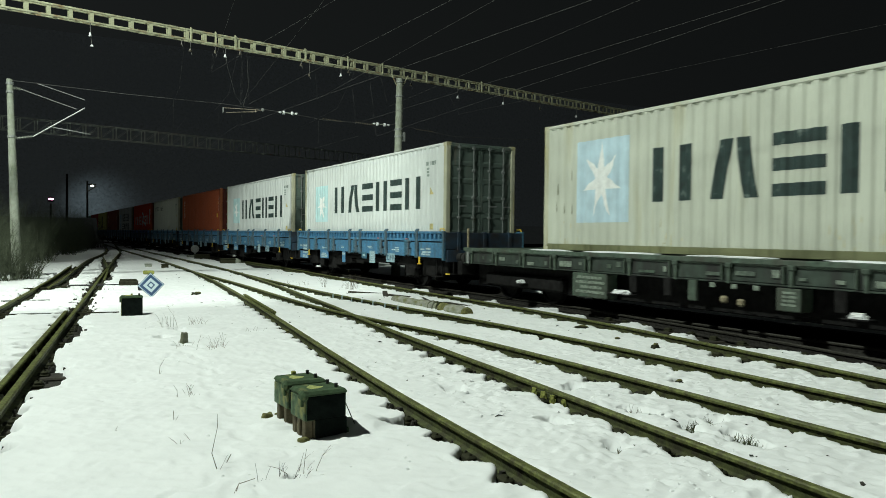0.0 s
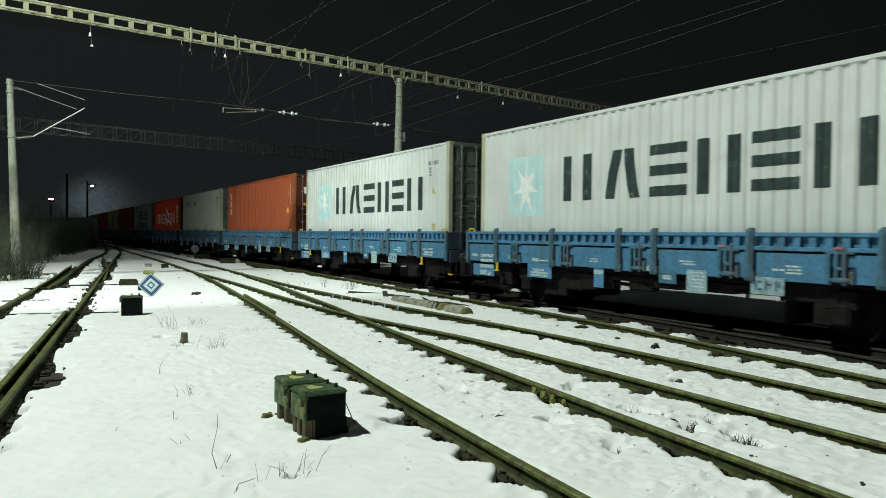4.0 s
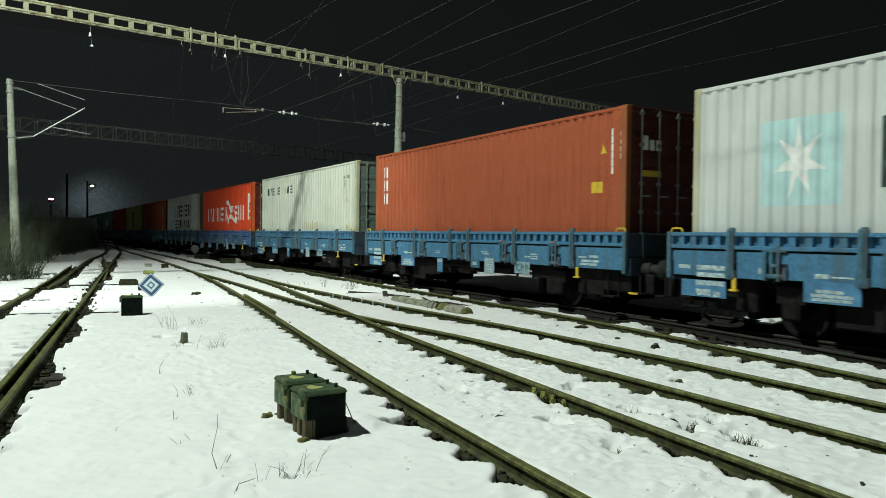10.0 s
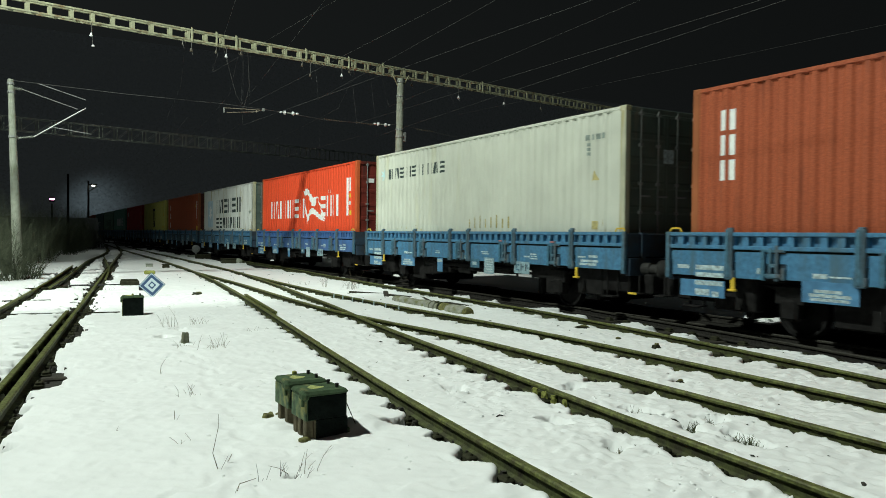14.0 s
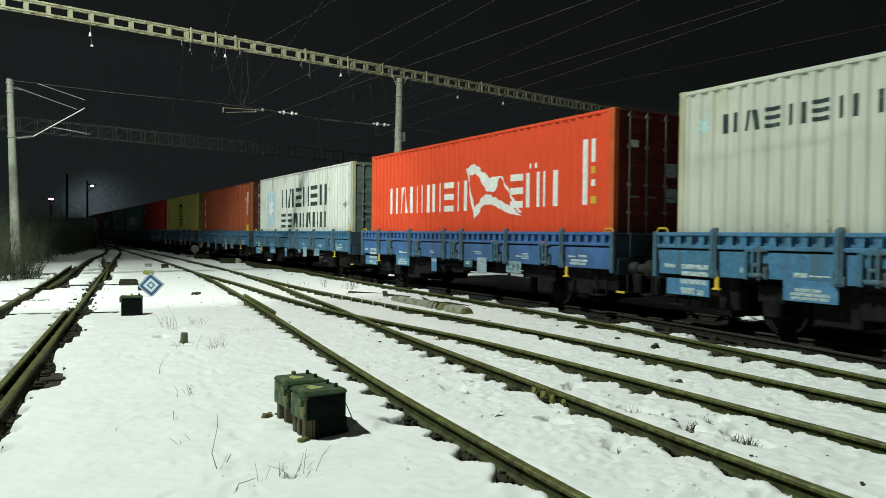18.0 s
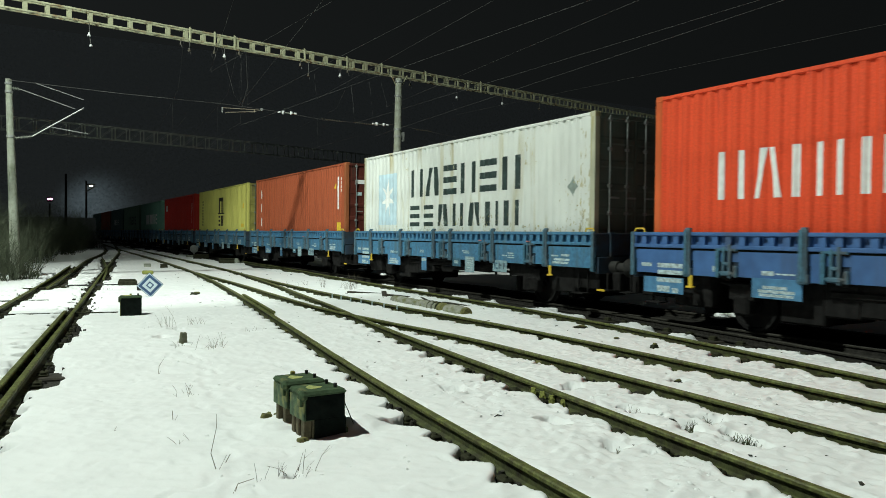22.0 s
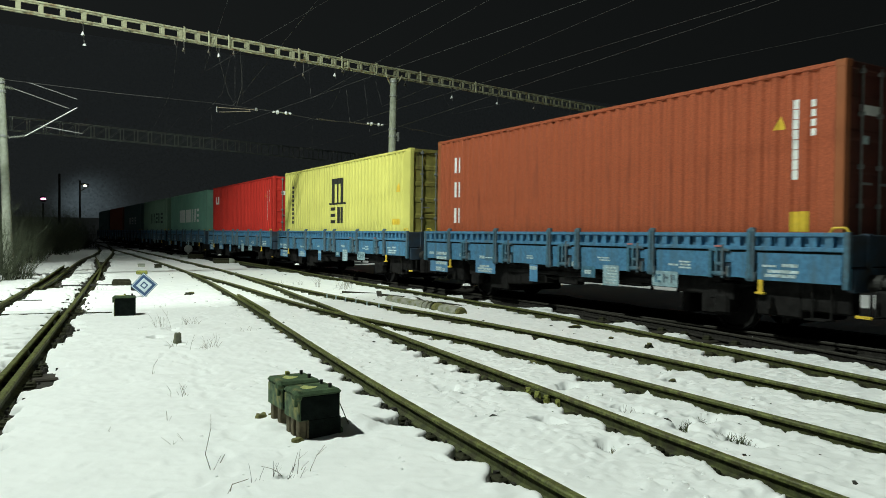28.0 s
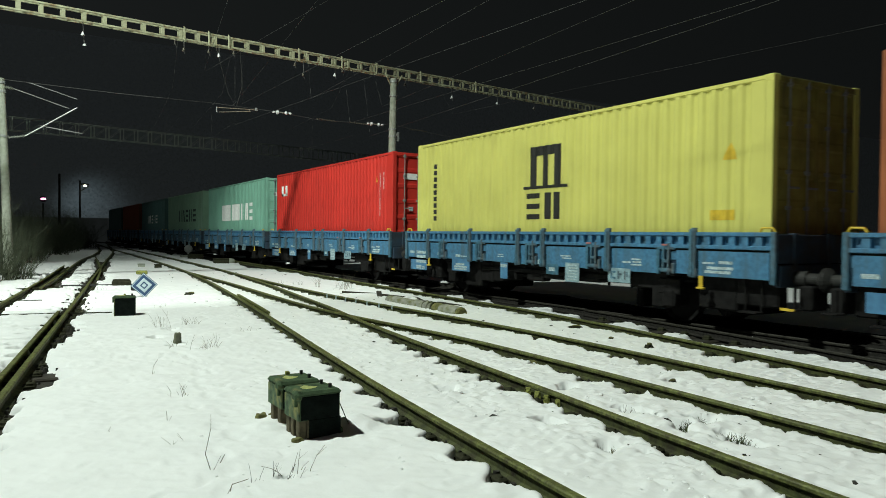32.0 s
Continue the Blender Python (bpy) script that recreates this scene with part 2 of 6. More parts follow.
class Shape:
    """Collects corners and faces for one mesh."""

    def __init__(self):
        self.v, self.f = [], []

    def add(self, verts, faces):
        n = len(self.v)
        self.v.extend(tuple(p) for p in verts)
        self.f.extend(tuple(i + n for i in f) for f in faces)
        return self

    def box(self, x0, x1, y0, y1, z0, z1, m=None):
        p = [Vector((x, y, z)) for z in (z0, z1) for y in (y0, y1) for x in (x0, x1)]
        if m:
            p = [m @ q for q in p]
        return self.add(p, ((0, 2, 3, 1), (4, 5, 7, 6), (0, 1, 5, 4), (1, 3, 7, 5), (3, 2, 6, 7), (2, 0, 4, 6)))

    def soft(self, x0, x1, y0, y1, z0, z1, b=0.01, m=None):
        """A box with chamfered edges."""
        lo, hi = (x0, y0, z0), (x1, y1, z1)
        b = min(b, *((h - l) * 0.45 for l, h in zip(lo, hi)))
        verts, index = [], {}
        for c in range(8):
            s = [(c >> a) & 1 for a in range(3)]
            for a in range(3):
                p = [hi[i] - b if s[i] else lo[i] + b for i in range(3)]
                p[a] = hi[a] if s[a] else lo[a]
                index[c, a] = len(verts)
                verts.append(m @ Vector(p) if m else Vector(p))
        faces = []
        for a in range(3):
            u, w = (a + 1) % 3, (a + 2) % 3
            for side in (0, 1):
                ring = [(side << a) | (i << u) | (j << w) for i, j in ((0, 0), (1, 0), (1, 1), (0, 1))]
                f = [index[c, a] for c in ring]
                faces.append(f if side else f[::-1])
            for i in (0, 1):
                for j in (0, 1):
                    c0 = (i << u) | (j << w)
                    c1 = c0 | (1 << a)
                    f = [index[c0, u], index[c1, u], index[c1, w], index[c0, w]]
                    faces.append(f if i != j else f[::-1])
        for c in range(8):
            f = [index[c, 0], index[c, 1], index[c, 2]]
            faces.append(f if bin(c).count("1") % 2 else f[::-1])
        return self.add(verts, faces)

    def tube(self, a, b, r0, r1=None, n=8, caps=True):
        a, b = Vector(a), Vector(b)
        r1 = r0 if r1 is None else r1
        q = (b - a).to_track_quat("Z", "Y")
        ring = [Vector((math.cos(2 * math.pi * i / n), math.sin(2 * math.pi * i / n), 0)) for i in range(n)]
        verts = [a + q @ (p * r0) for p in ring] + [b + q @ (p * r1) for p in ring]
        faces = [(i, (i + 1) % n, n + (i + 1) % n, n + i) for i in range(n)]
        if caps:
            faces += [tuple(range(n))[::-1], tuple(range(n, 2 * n))]
        return self.add(verts, faces)

    def lathe(self, profile, axis="X", n=24, at=(0, 0, 0)):
        """A turned body: profile holds (along, radius)."""
        verts, at = [], Vector(at)
        for d, r in profile:
            for i in range(n):
                c, s = r * math.cos(2 * math.pi * i / n), r * math.sin(2 * math.pi * i / n)
                p = (d, c, s) if axis == "X" else (c, d, s) if axis == "Y" else (c, s, d)
                verts.append(at + Vector(p))
        faces = []
        for k in range(len(profile) - 1):
            for i in range(n):
                faces.append((k * n + i, k * n + (i + 1) % n, (k + 1) * n + (i + 1) % n, (k + 1) * n + i))
        faces += [tuple(range(n)), tuple(range((len(profile) - 1) * n, len(profile) * n))]
        return self.add(verts, faces)

    def mesh(self, name, mat, tidy=True, weld=False):
        me = bpy.data.meshes.new(name)
        me.from_pydata(self.v, [], self.f)
        me.materials.append(mat)
        if tidy and len(self.f) < 20000:
            bm = bmesh.new()
            bm.from_mesh(me)
            if weld:
                bmesh.ops.remove_doubles(bm, verts=bm.verts, dist=1e-5)
            bmesh.ops.recalc_face_normals(bm, faces=bm.faces)
            bm.to_mesh(me)
            bm.free()
        return me


def part(name, shape, mat, parent, label="", at=None, kind=""):
    """One mesh object under a thing or a part. shape is a Shape or a mesh that several parts share."""
    me = shape if isinstance(shape, bpy.types.Mesh) else shape.mesh(name, mat)
    ob = new(name, me)
    ob.parent = parent
    if at is not None:
        ob.matrix_basis = at
    return tagged(ob, label, kind=kind)


def thing(name, m, label, category, group="", kind=""):
    ob = new(name)
    ob.empty_display_size = 0.3
    ob.matrix_basis = m
    return tagged(ob, label, category, group, kind)


def solid(name, shape, mat, label, category="", group="", kind="", at=None):
    ob = new(name, shape.mesh(name, mat))
    if at is not None:
        ob.matrix_basis = at
    return tagged(ob, label, category, group, kind)

# ---- ground, snow and tracks ----


def smooth(points, y):
    """x at y on the smooth line through plan points (x, y)."""
    xs, ys = [p[0] for p in points], [p[1] for p in points]
    y = np.asarray(y, float)
    i = np.clip(np.searchsorted(ys, y) - 1, 0, len(ys) - 2)
    xs, ys = np.array(xs), np.array(ys)
    slope = np.gradient(xs, ys)
    h = ys[i + 1] - ys[i]
    t = np.clip((y - ys[i]) / h, -0.5, 1.5)
    return ((2 * t**3 - 3 * t**2 + 1) * xs[i] + (t**3 - 2 * t**2 + t) * h * slope[i]
            + (-2 * t**3 + 3 * t**2) * xs[i + 1] + (t**3 - t**2) * h * slope[i + 1])


RAIL_TOP = 0.14
TRAIN_X = 11.94
LEFT_TRACK = [(-2.4, -4), (-0.92, 7.9), (0.1, 15.9), (1.76, 29), (3.9, 46), (5.95, 62), (9.5, 100)]
RAILS = {
    "left_outer": [(x - 0.75, y) for x, y in LEFT_TRACK[:4]] + [(2.08, 38.6)],
    "left_outer_beyond": [(0.7, 24.0), (1.24, 28.1), (2.1, 35.6), (3.3, 45.8), (4.7, 55.0), (6.2, 67.0), (8.9, 100)],
    "left_inner_switch": [(2.5, 27.6), (3.25, 34.4), (3.75, 40.4), (4.5, 50.6)],
    "left_inner": [(x + 0.75, y) for x, y in LEFT_TRACK],
    "main_near": [(2.75, -4), (3.12, 4), (3.4, 6.9), (3.7, 9.3), (4.24, 13.3), (5.5, 23.5), (6.2, 31), (6.95, 45), (7.7, 68), (9.6, 110)],
    "main_far": [(4.05, -4), (4.68, 4), (5.05, 7.2), (5.36, 10), (5.68, 12.6), (6.12, 15.4), (6.45, 18), (6.95, 22), (7.63, 28.5)],
    "branch_near": [(5.8, -4), (6.06, 4), (6.2, 7.5), (6.2, 10.3), (5.96, 12.6), (5.78, 15.4), (5.87, 18.5), (6.05, 22.5), (6.22, 31)],
    "branch_far": [(7.2, -4), (7.5, 4.5), (7.68, 8.5), (7.66, 12), (7.44, 16), (7.38, 21), (7.62, 27.5), (8.0, 34), (8.5, 47), (9.15, 68), (11.1, 110)],
    "siding_near": [(7.6, -4), (8.8, 5), (9.25, 7.8), (9.82, 12.8), (10.0, 18), (10.3, 25), (10.85, 34), (11.16, 44)],
    "siding_far": [(9.0, -4), (10.1, 5), (10.55, 7.8), (11.1, 12.6)],
    "train_near": [(TRAIN_X - 0.7525, -60), (TRAIN_X - 0.7525, 0), (TRAIN_X - 0.7525, 260)],
    "train_far": [(TRAIN_X + 0.7525, -60), (TRAIN_X + 0.7525, 0), (TRAIN_X + 0.7525, 260)],
}
for key in RAILS:
    if RAILS[key][0][1] == -4:
        (xa, ya), (xb, yb) = RAILS[key][:2]
        RAILS[key] = [(xa + (xa - xb) / (yb - ya) * 36, ya - 36)] + RAILS[key]
# short guard and check rails: (rail, side offset, from, to)
GUARDS = [("left_inner", -0.16, 5.0, 16.9), ("main_near", 0.13, 15.0, 19.6)]

HEAD = ((0.009, 0.104), (0.035, 0.114), (0.036, 0.138), (0.026, 0.149), (-0.026, 0.149), (-0.036, 0.138), (-0.035, 0.114), (-0.009, 0.104))
FOOT = ((-0.072, 0.0), (0.072, 0.0), (0.072, 0.014), (0.014, 0.034), (0.0085, 0.106), (-0.0085, 0.106), (-0.014, 0.034), (-0.072, 0.014))


def rail_shape(points, y0, y1, offset=0.0, profile=FOOT):
    ys = [y0]
    while ys[-1] < y1:
        ys.append(min(y1, ys[-1] + 0.6 + max(0, ys[-1]) * 0.04))
    s, n = Shape(), len(profile)
    verts = []
    for y in ys:
        x, dx = float(smooth(points, y)) + offset, float(smooth(points, y + 0.05) - smooth(points, y - 0.05)) / 0.1
        side = Vector((1, -dx, 0)).normalized()
        for a, z in profile:
            verts.append(Vector((x, y, RAIL_TOP - 0.149 + z)) + side * a)
    faces = [(k * n + i, k * n + (i + 1) % n, (k + 1) * n + (i + 1) % n, (k + 1) * n + i) for k in range(len(ys) - 1) for i in range(n)]
    faces += [tuple(range(n)), tuple(range((len(ys) - 1) * n, len(ys) * n))]
    return s.add(verts, faces)



def lay_rail(name, points, y0, y1, offset, darkish, label):
    rail = solid(name, rail_shape(points, y0, y1, offset), DULL_DARK if darkish else RAIL_WEB, label, "rail", "yard rails", "structure")
    part("rail_head", rail_shape(points, y0, y1, offset, HEAD), RAIL_DARK if darkish else RAIL, rail, "olive-brown rail head")


for key, points in RAILS.items():
    lay_rail("rail", points, points[0][1], points[-1][1], 0.0, "train" in key or key == "siding_far", "rusty brown steel rail lying in snow")
for key, offset, y0, y1 in GUARDS:
    lay_rail("guard_rail", RAILS[key], y0, y1, offset, False, "short rusty guard rail beside a running rail")

SLEEPER_STEP = 0.62


def lay_sleepers(name, left, right, y0, y1, label):
    """Timber sleepers under a pair of rails, each with two base plates and their bolts."""
    e = thing(name, pose(0, 0, 0), label, "sleepers", kind="structure")
    timber = Shape().soft(-1.28, 1.28, -0.125, 0.125, -0.2, -0.012, 0.02).mesh("sleeper", SLEEPER)
    plate = Shape().soft(-0.19, 0.19, -0.085, 0.085, -0.03, 0.012, 0.008)
    for a in (-0.135, 0.135):
        plate.soft(a - 0.045, a + 0.045, -0.07, 0.07, 0.0, 0.05, 0.015).tube((a, -0.03, 0.04), (a, -0.03, 0.064), 0.018, 0.012, n=6)
    plate = plate.mesh("base_plate", RUSTY)
    k, y = 0, y0
    while y < y1:
        xl, xr = float(smooth(left, y)), float(smooth(right, y))
        turn = -math.degrees(math.atan(float(smooth(left, y + 0.2) - smooth(left, y - 0.2)) / 0.4))
        t = part("sleeper", timber, SLEEPER, e, at=pose((xl + xr) / 2, y, -0.008 * (k % 3), 0, 0, turn + 1.5 * math.sin(k * 2.1)))
        for x in (xl, xr):
            part("base_plate", plate, RUSTY, t, at=t.matrix_basis.inverted() @ pose(x, y, 0, 0, 0, turn))
        y, k = y + SLEEPER_STEP + 0.05 * math.sin(k * 1.7), k + 1


lay_sleepers("sleepers_main", RAILS["main_near"], RAILS["main_far"], 2.4, 13, "dark timber sleepers showing through snow")
lay_sleepers("sleepers_branch", RAILS["branch_near"], RAILS["branch_far"], 2.2, 13, "dark timber sleepers showing through snow")
lay_sleepers("sleepers_left", RAILS["left_outer"], RAILS["left_inner"], 6.5, 40, "dark timber sleepers showing through snow")
lay_sleepers("sleepers_junction", RAILS["main_near"], RAILS["branch_far"], 13.3, 44, "long dark timber sleepers at the junction")
lay_sleepers("sleepers_siding", RAILS["siding_near"], RAILS["siding_far"], 2.5, 12, "dark timber sleepers of the siding")


def fade(x, y, size, seed):
    """Smooth random heights, 0 to 1, over arrays of x and y."""
    rng = np.random.RandomState(seed)
    grid = rng.rand(256, 256)
    u, v = x / size + 100.3, y / size + 57.7
    i, j = np.floor(u).astype(int), np.floor(v).astype(int)
    a, b = u - i, v - j
    a, b = a * a * (3 - 2 * a), b * b * (3 - 2 * b)
    g = lambda p, q: grid[p % 256, q % 256]
    return (g(i, j) * (1 - a) + g(i + 1, j) * a) * (1 - b) + (g(i, j + 1) * (1 - a) + g(i + 1, j + 1) * a) * b


def sheet(name, xs, ys, height, mat):
    gx, gy = np.meshgrid(xs, ys)
    gz = height(gx, gy)
    w, h = len(xs), len(ys)
    co = np.stack([gx, gy, gz], -1).reshape(-1, 3)
    k = np.arange(w * h).reshape(h, w)
    faces = np.stack([k[:-1, :-1], k[:-1, 1:], k[1:, 1:], k[1:, :-1]], -1).reshape(-1, 4)
    me = bpy.data.meshes.new(name)
    me.vertices.add(len(co))
    me.vertices.foreach_set("co", co.ravel())
    me.loops.add(faces.size)
    me.loops.foreach_set("vertex_index", faces.ravel())
    me.polygons.add(len(faces))
    me.polygons.foreach_set("loop_start", np.arange(0, faces.size, 4))
    me.update()
    me.validate()
    me.polygons.foreach_set("use_smooth", np.ones(len(me.polygons), bool))
    me.materials.append(mat)
    return new(name, me)


def steps(*runs):
    out = [runs[0][0]]
    for a, b, d in runs:
        n = max(1, round((b - a) / d))
        out += [a + (b - a) * (i + 1) / n for i in range(n)]
    return np.array(out)


far = steps((-1500, -60, 200), (-60, -20, 4), (-20, 24, 1.0), (24, 80, 6), (80, 1500, 200))
tagged(sheet("ground", far, steps((-1500, -60, 200), (-60, 0, 4), (0, 60, 1.0), (60, 140, 5), (140, 2500, 250)),
             lambda x, y: -0.05 + 0 * x, EARTH), "dark gravelly earth of a railway yard", "ground", kind="structure")


BARE = ((4.25, 5.42, 0.12), (3.95, 8.7, 0.14), (4.2, 7.0, 0.11), (8.9, 21.1, 0.3),
        (1.67, 5.0, 0.07), (2.1, 11.6, 0.1), (2.05, 12.6, 0.12), (4.16, 20.7, 0.16), (4.0, 17.2, 0.08), (2.34, 13.45, 0.12), (1.6, 21.9, 0.36), (1.9, 24.0, 0.5), (2.35, 23.9, 0.36), (2.25, 26.9, 0.36), (0.75, 16.5, 0.2),
        (0.98, 16.9, 0.18), (1.45, 19.6, 0.3), (5.28, 5.33, 0.11), (5.34, 5.17, 0.12), (5.2, 4.58, 0.11), (5.4, 4.68, 0.11), (5.6, 4.74, 0.11), (5.33, 4.28, 0.12), (5.34, 4.1, 0.14), (4.3, 4.45, 0.14), (6.0, 5.86, 0.14), (6.75, 6.1, 0.14), (5.46, 6.45, 0.11))
# sleepers of the left track that the wind has blown clear
BANDS = ((12.6, -1.2, 0.3), (15.2, -0.9, 0.5), (17.8, -0.5, 1.2), (20.5, 0.6, 1.9), (22.6, 0.6, 2.6), (24.6, 1.0, 2.3), (28.4, 1.2, 2.6), (33.0, 1.7, 2.9))
steps_rng = random.Random(12)
PRINTS = [(0.6 + 0.13 * y + 0.14 * (k % 2) + steps_rng.gauss(0, 0.06), y, steps_rng.gauss(-0.1, 0.2)) for k, y in enumerate([3.2 + 0.42 * i for i in range(26)])]
PRINTS += [(4.0 + 0.1 * y + 0.2 * (k % 3) + steps_rng.gauss(0, 0.1), y, steps_rng.gauss(-0.1, 0.5)) for k, y in enumerate([3.0 + 0.24 * i for i in range(40)])]


def snow_height(x, y):
    """Snow lies some centimetres deep, melts back in ragged edges along the rails and thins out near the train's track."""
    h = 0.066 + 0.03 * (fade(x, y, 1.7, 11) - 0.5) + 0.016 * (fade(x, y, 0.5, 12) - 0.5) + 0.008 * fade(x, y, 0.11, 13) ** 2 + 0.012 * fade(x, y, 0.06, 33) ** 3
    # crusts and crumbs, in patches
    crust = np.clip((fade(x, y, 0.9, 71) - 0.42) / 0.2, 0, 1)
    h += crust * (0.009 * np.clip((fade(x, y, 0.16, 72) - 0.55) / 0.05, 0, 1) + 0.008 * np.clip((fade(x, y, 0.085, 73) - 0.66) / 0.04, 0, 1))
    h -= 0.016 * np.clip((0.045 - np.abs(fade(x, y, 0.34, 75) - 0.5)) / 0.025, 0, 1) * np.clip((fade(x, y, 0.5, 76) - 0.5) / 0.15, 0, 1)
    # trodden ground between the near rails
    trod = np.clip((x - smooth(RAILS["main_near"], np.clip(y, -4, 60))) / 0.6, 0, 1) * np.clip((16 - y) / 6, 0, 1)
    h += trod * (0.024 * (np.abs(fade(x, y, 0.3, 14) - 0.5) - 0.2) + 0.01 * (np.abs(fade(x, y, 0.11, 15) - 0.5) - 0.2) + 0.014 * np.clip((fade(x, y, 0.065, 74) - 0.62) / 0.05, 0, 1))
    ragged = 0.10 * fade(x, y, 0.22, 16) + 0.09 * fade(x, y, 0.6, 17) + 0.04 * fade(x, y, 0.07, 18)
    for key, points in RAILS.items():
        lo, hi = points[0][1], points[-1][1]
        d = x - smooth(points, np.clip(y, lo, hi))
        inside = (y > lo - 0.1) & (y < hi + 0.1)
        reach = (0.05 + ragged) * (1.35 if "train" in key or "siding" in key else 1.0)
        if "left" in key:
            # the wide melted strip beside the left track, in patches
            reach = reach * (1.0 + 1.3 * np.clip((fade(x, y, 1.9, 41) - 0.35) / 0.3, 0, 1)) + 0.08 * (fade(x, y, 0.34, 42) - 0.3)
        beat = 0.5 + 0.5 * np.cos(2 * np.pi * (y + 0.3 * fade(x, y, 1.3, 30)) / SLEEPER_STEP)
        bank = 1.0 if "left" in key else 0.3 + 1.2 * fade(x, y, 1.7, 77)
        near = np.where(d < 0, 0.035 + reach * bank * (0.45 + 1.0 * beat**1.5), reach * ((0.8 if "left" in key else 0.4) + 0.45 * beat))
        drop = np.clip((near - np.abs(d)) / 0.055 + 0.3, 0, 1)
        drop = drop * drop * (3 - 2 * drop)
        h -= np.where(inside, drop * 0.14, 0)
    # bare, dark ground under the train, beside it and beyond the snow strip
    dark = np.clip((x - 10.05 - 1.1 * (fade(x, y, 1.1, 19) - 0.5)) / 0.25, 0, 1) * (1 - np.clip((x - 13.7 - 0.5 * fade(x, y, 1.3, 20)) / 0.3, 0, 1) * np.clip((22.0 + 2.5 * fade(x, y, 2.5, 23) - x) / 0.4, 0, 1))
    patch = np.clip((fade(x, y, 0.8, 21) - np.where(x < 15, 0.7, 0.86)) / 0.06, 0, 1) * ((x < 11.0) | (x > 19.0))
    h -= dark * (1 - patch * 0.9) * 0.14
    for bx, by, r in BARE:
        d = np.hypot(x - bx, (y - by) * 0.8) + 0.25 * (fade(x, y, 0.13, 61) - 0.5)
        h -= 0.12 * np.clip((r - d) / 0.04, 0, 1)
    for by, x0, x1 in BANDS:
        d = np.abs(y - by + 0.05 * np.sin(3 * x)) - 0.13 + 0.16 * (fade(x, y, 0.2, 63) - 0.45)
        h -= 0.12 * np.clip(-d / 0.04, 0, 1) * (x > x0) * (x < x1)
    for px, py, turn in PRINTS:
        c, q = math.cos(turn), math.sin(turn)
        u, v = (x - px) * c + (y - py) * q, -(x - px) * q + (y - py) * c
        h -= 0.028 * np.clip(1.25 - np.hypot(u / 0.06, v / 0.15), 0, 0.5)
    # drifts banked against the terminal boxes
    h += 0.08 * np.exp(-((x - 2.62) ** 2 + (y - 6.1) ** 2) / 0.05) + 0.05 * np.exp(-((x - 1.9) ** 2 + (y - 6.3) ** 2) / 0.03)
    return h


snow = sheet("snow", steps((-60, -12, 4), (-12, -4, 0.5), (-4, -1, 0.06), (-1, 11.6, 0.03), (11.6, 13.2, 0.2), (13.2, 25, 0.12), (25, 60, 2.5)),
             steps((-60, -12, 3), (-12, -4, 0.25), (-4, 1.5, 0.06), (1.5, 9, 0.024), (9, 18, 0.05), (18, 36, 0.11), (36, 80, 0.4), (80, 200, 4)), snow_height, SNOW)
tagged(snow, "white trodden snow cover with ragged melted edges", "snow", kind="stuff")

tagged(sheet("train_ballast", steps((10.75, 20, 0.35), (20, 132, 4)), steps((-30, 60, 0.5), (60, 200, 5)), lambda x, y: -0.025 + 0.02 * fade(x, y, 0.7, 51) - 0.03 * ((x < 10.9) | (x > 131.9)), DULL_DARK),
       "dark ballast under the train and far beyond it", "ballast", kind="structure")

# stones and clods that poke through the snow
rng = np.random.RandomState(9)
cy = 2.5 + 30 * rng.rand(240) ** 1.6
cx = 2.6 + rng.rand(240) * 7.4 + 0.06 * cy
cz = snow_height(cx, cy)
chips = Shape()
for x, y, z in zip(cx, cy, cz):
    if z > 0.01:
        r = (0.008 + 0.022 * rng.rand() ** 2) * (1 + y * 0.03)
        m = Matrix.LocRotScale((x, y, z - 0.004), Euler((rng.rand() * 0.6, rng.rand() * 0.6, rng.rand() * 6)), None)
        k = 5 + int(rng.rand() * 3)
        ring = [m @ Vector((math.cos(6.283 * i / k) * r * (0.6 + 0.7 * rng.rand()) * 1.5, math.sin(6.283 * i / k) * r * (0.6 + 0.5 * rng.rand()), 0)) for i in range(k)]
        chips.add(ring + [m @ Vector((0, 0, r * 0.6))], [(i, (i + 1) % k, k) for i in range(k)])
tagged(new("clods", chips.mesh("clods", EARTH, False)), "dark stones and clods scattered on the snow", "stones", kind="stuff")

# loose ballast that shows along the melted edges beside the rails
heap = Shape()
for key, count, wide in (("left_inner", 300, 0.32), ("left_outer", 160, 0.3), ("main_near", 260, 0.14), ("main_far", 160, 0.12), ("branch_near", 150, 0.12), ("branch_far", 200, 0.12), ("siding_near", 160, 0.16)):
    lo, hi = 2.6, min(30.0, RAILS[key][-1][1])
    for _ in range(count):
        y = lo + (hi - lo) * rng.rand() ** 1.3
        side = -1 if rng.rand() < 0.6 else 1
        x = float(smooth(RAILS[key], y)) + side * (0.075 + wide * rng.rand() ** 1.5)
        r = (0.012 + 0.022 * rng.rand()) * (1 + 0.035 * y)
        z, turn = 0.004 + 0.03 * rng.rand(), rng.rand() * 6.28
        ring = [(x + math.cos(turn + 1.0472 * i) * r * (0.6 + 0.7 * rng.rand()), y + math.sin(turn + 1.0472 * i) * r * (0.6 + 0.7 * rng.rand()), z - 0.02) for i in range(6)]
        top = [(x + (a - x) * 0.6, y + (b - y) * 0.6, z + r * (0.5 + 0.5 * rng.rand())) for a, b, _ in ring]
        heap.add(ring + top, [(i, (i + 1) % 6, 6 + (i + 1) % 6, 6 + i) for i in range(6)] + [tuple(range(6, 12))])
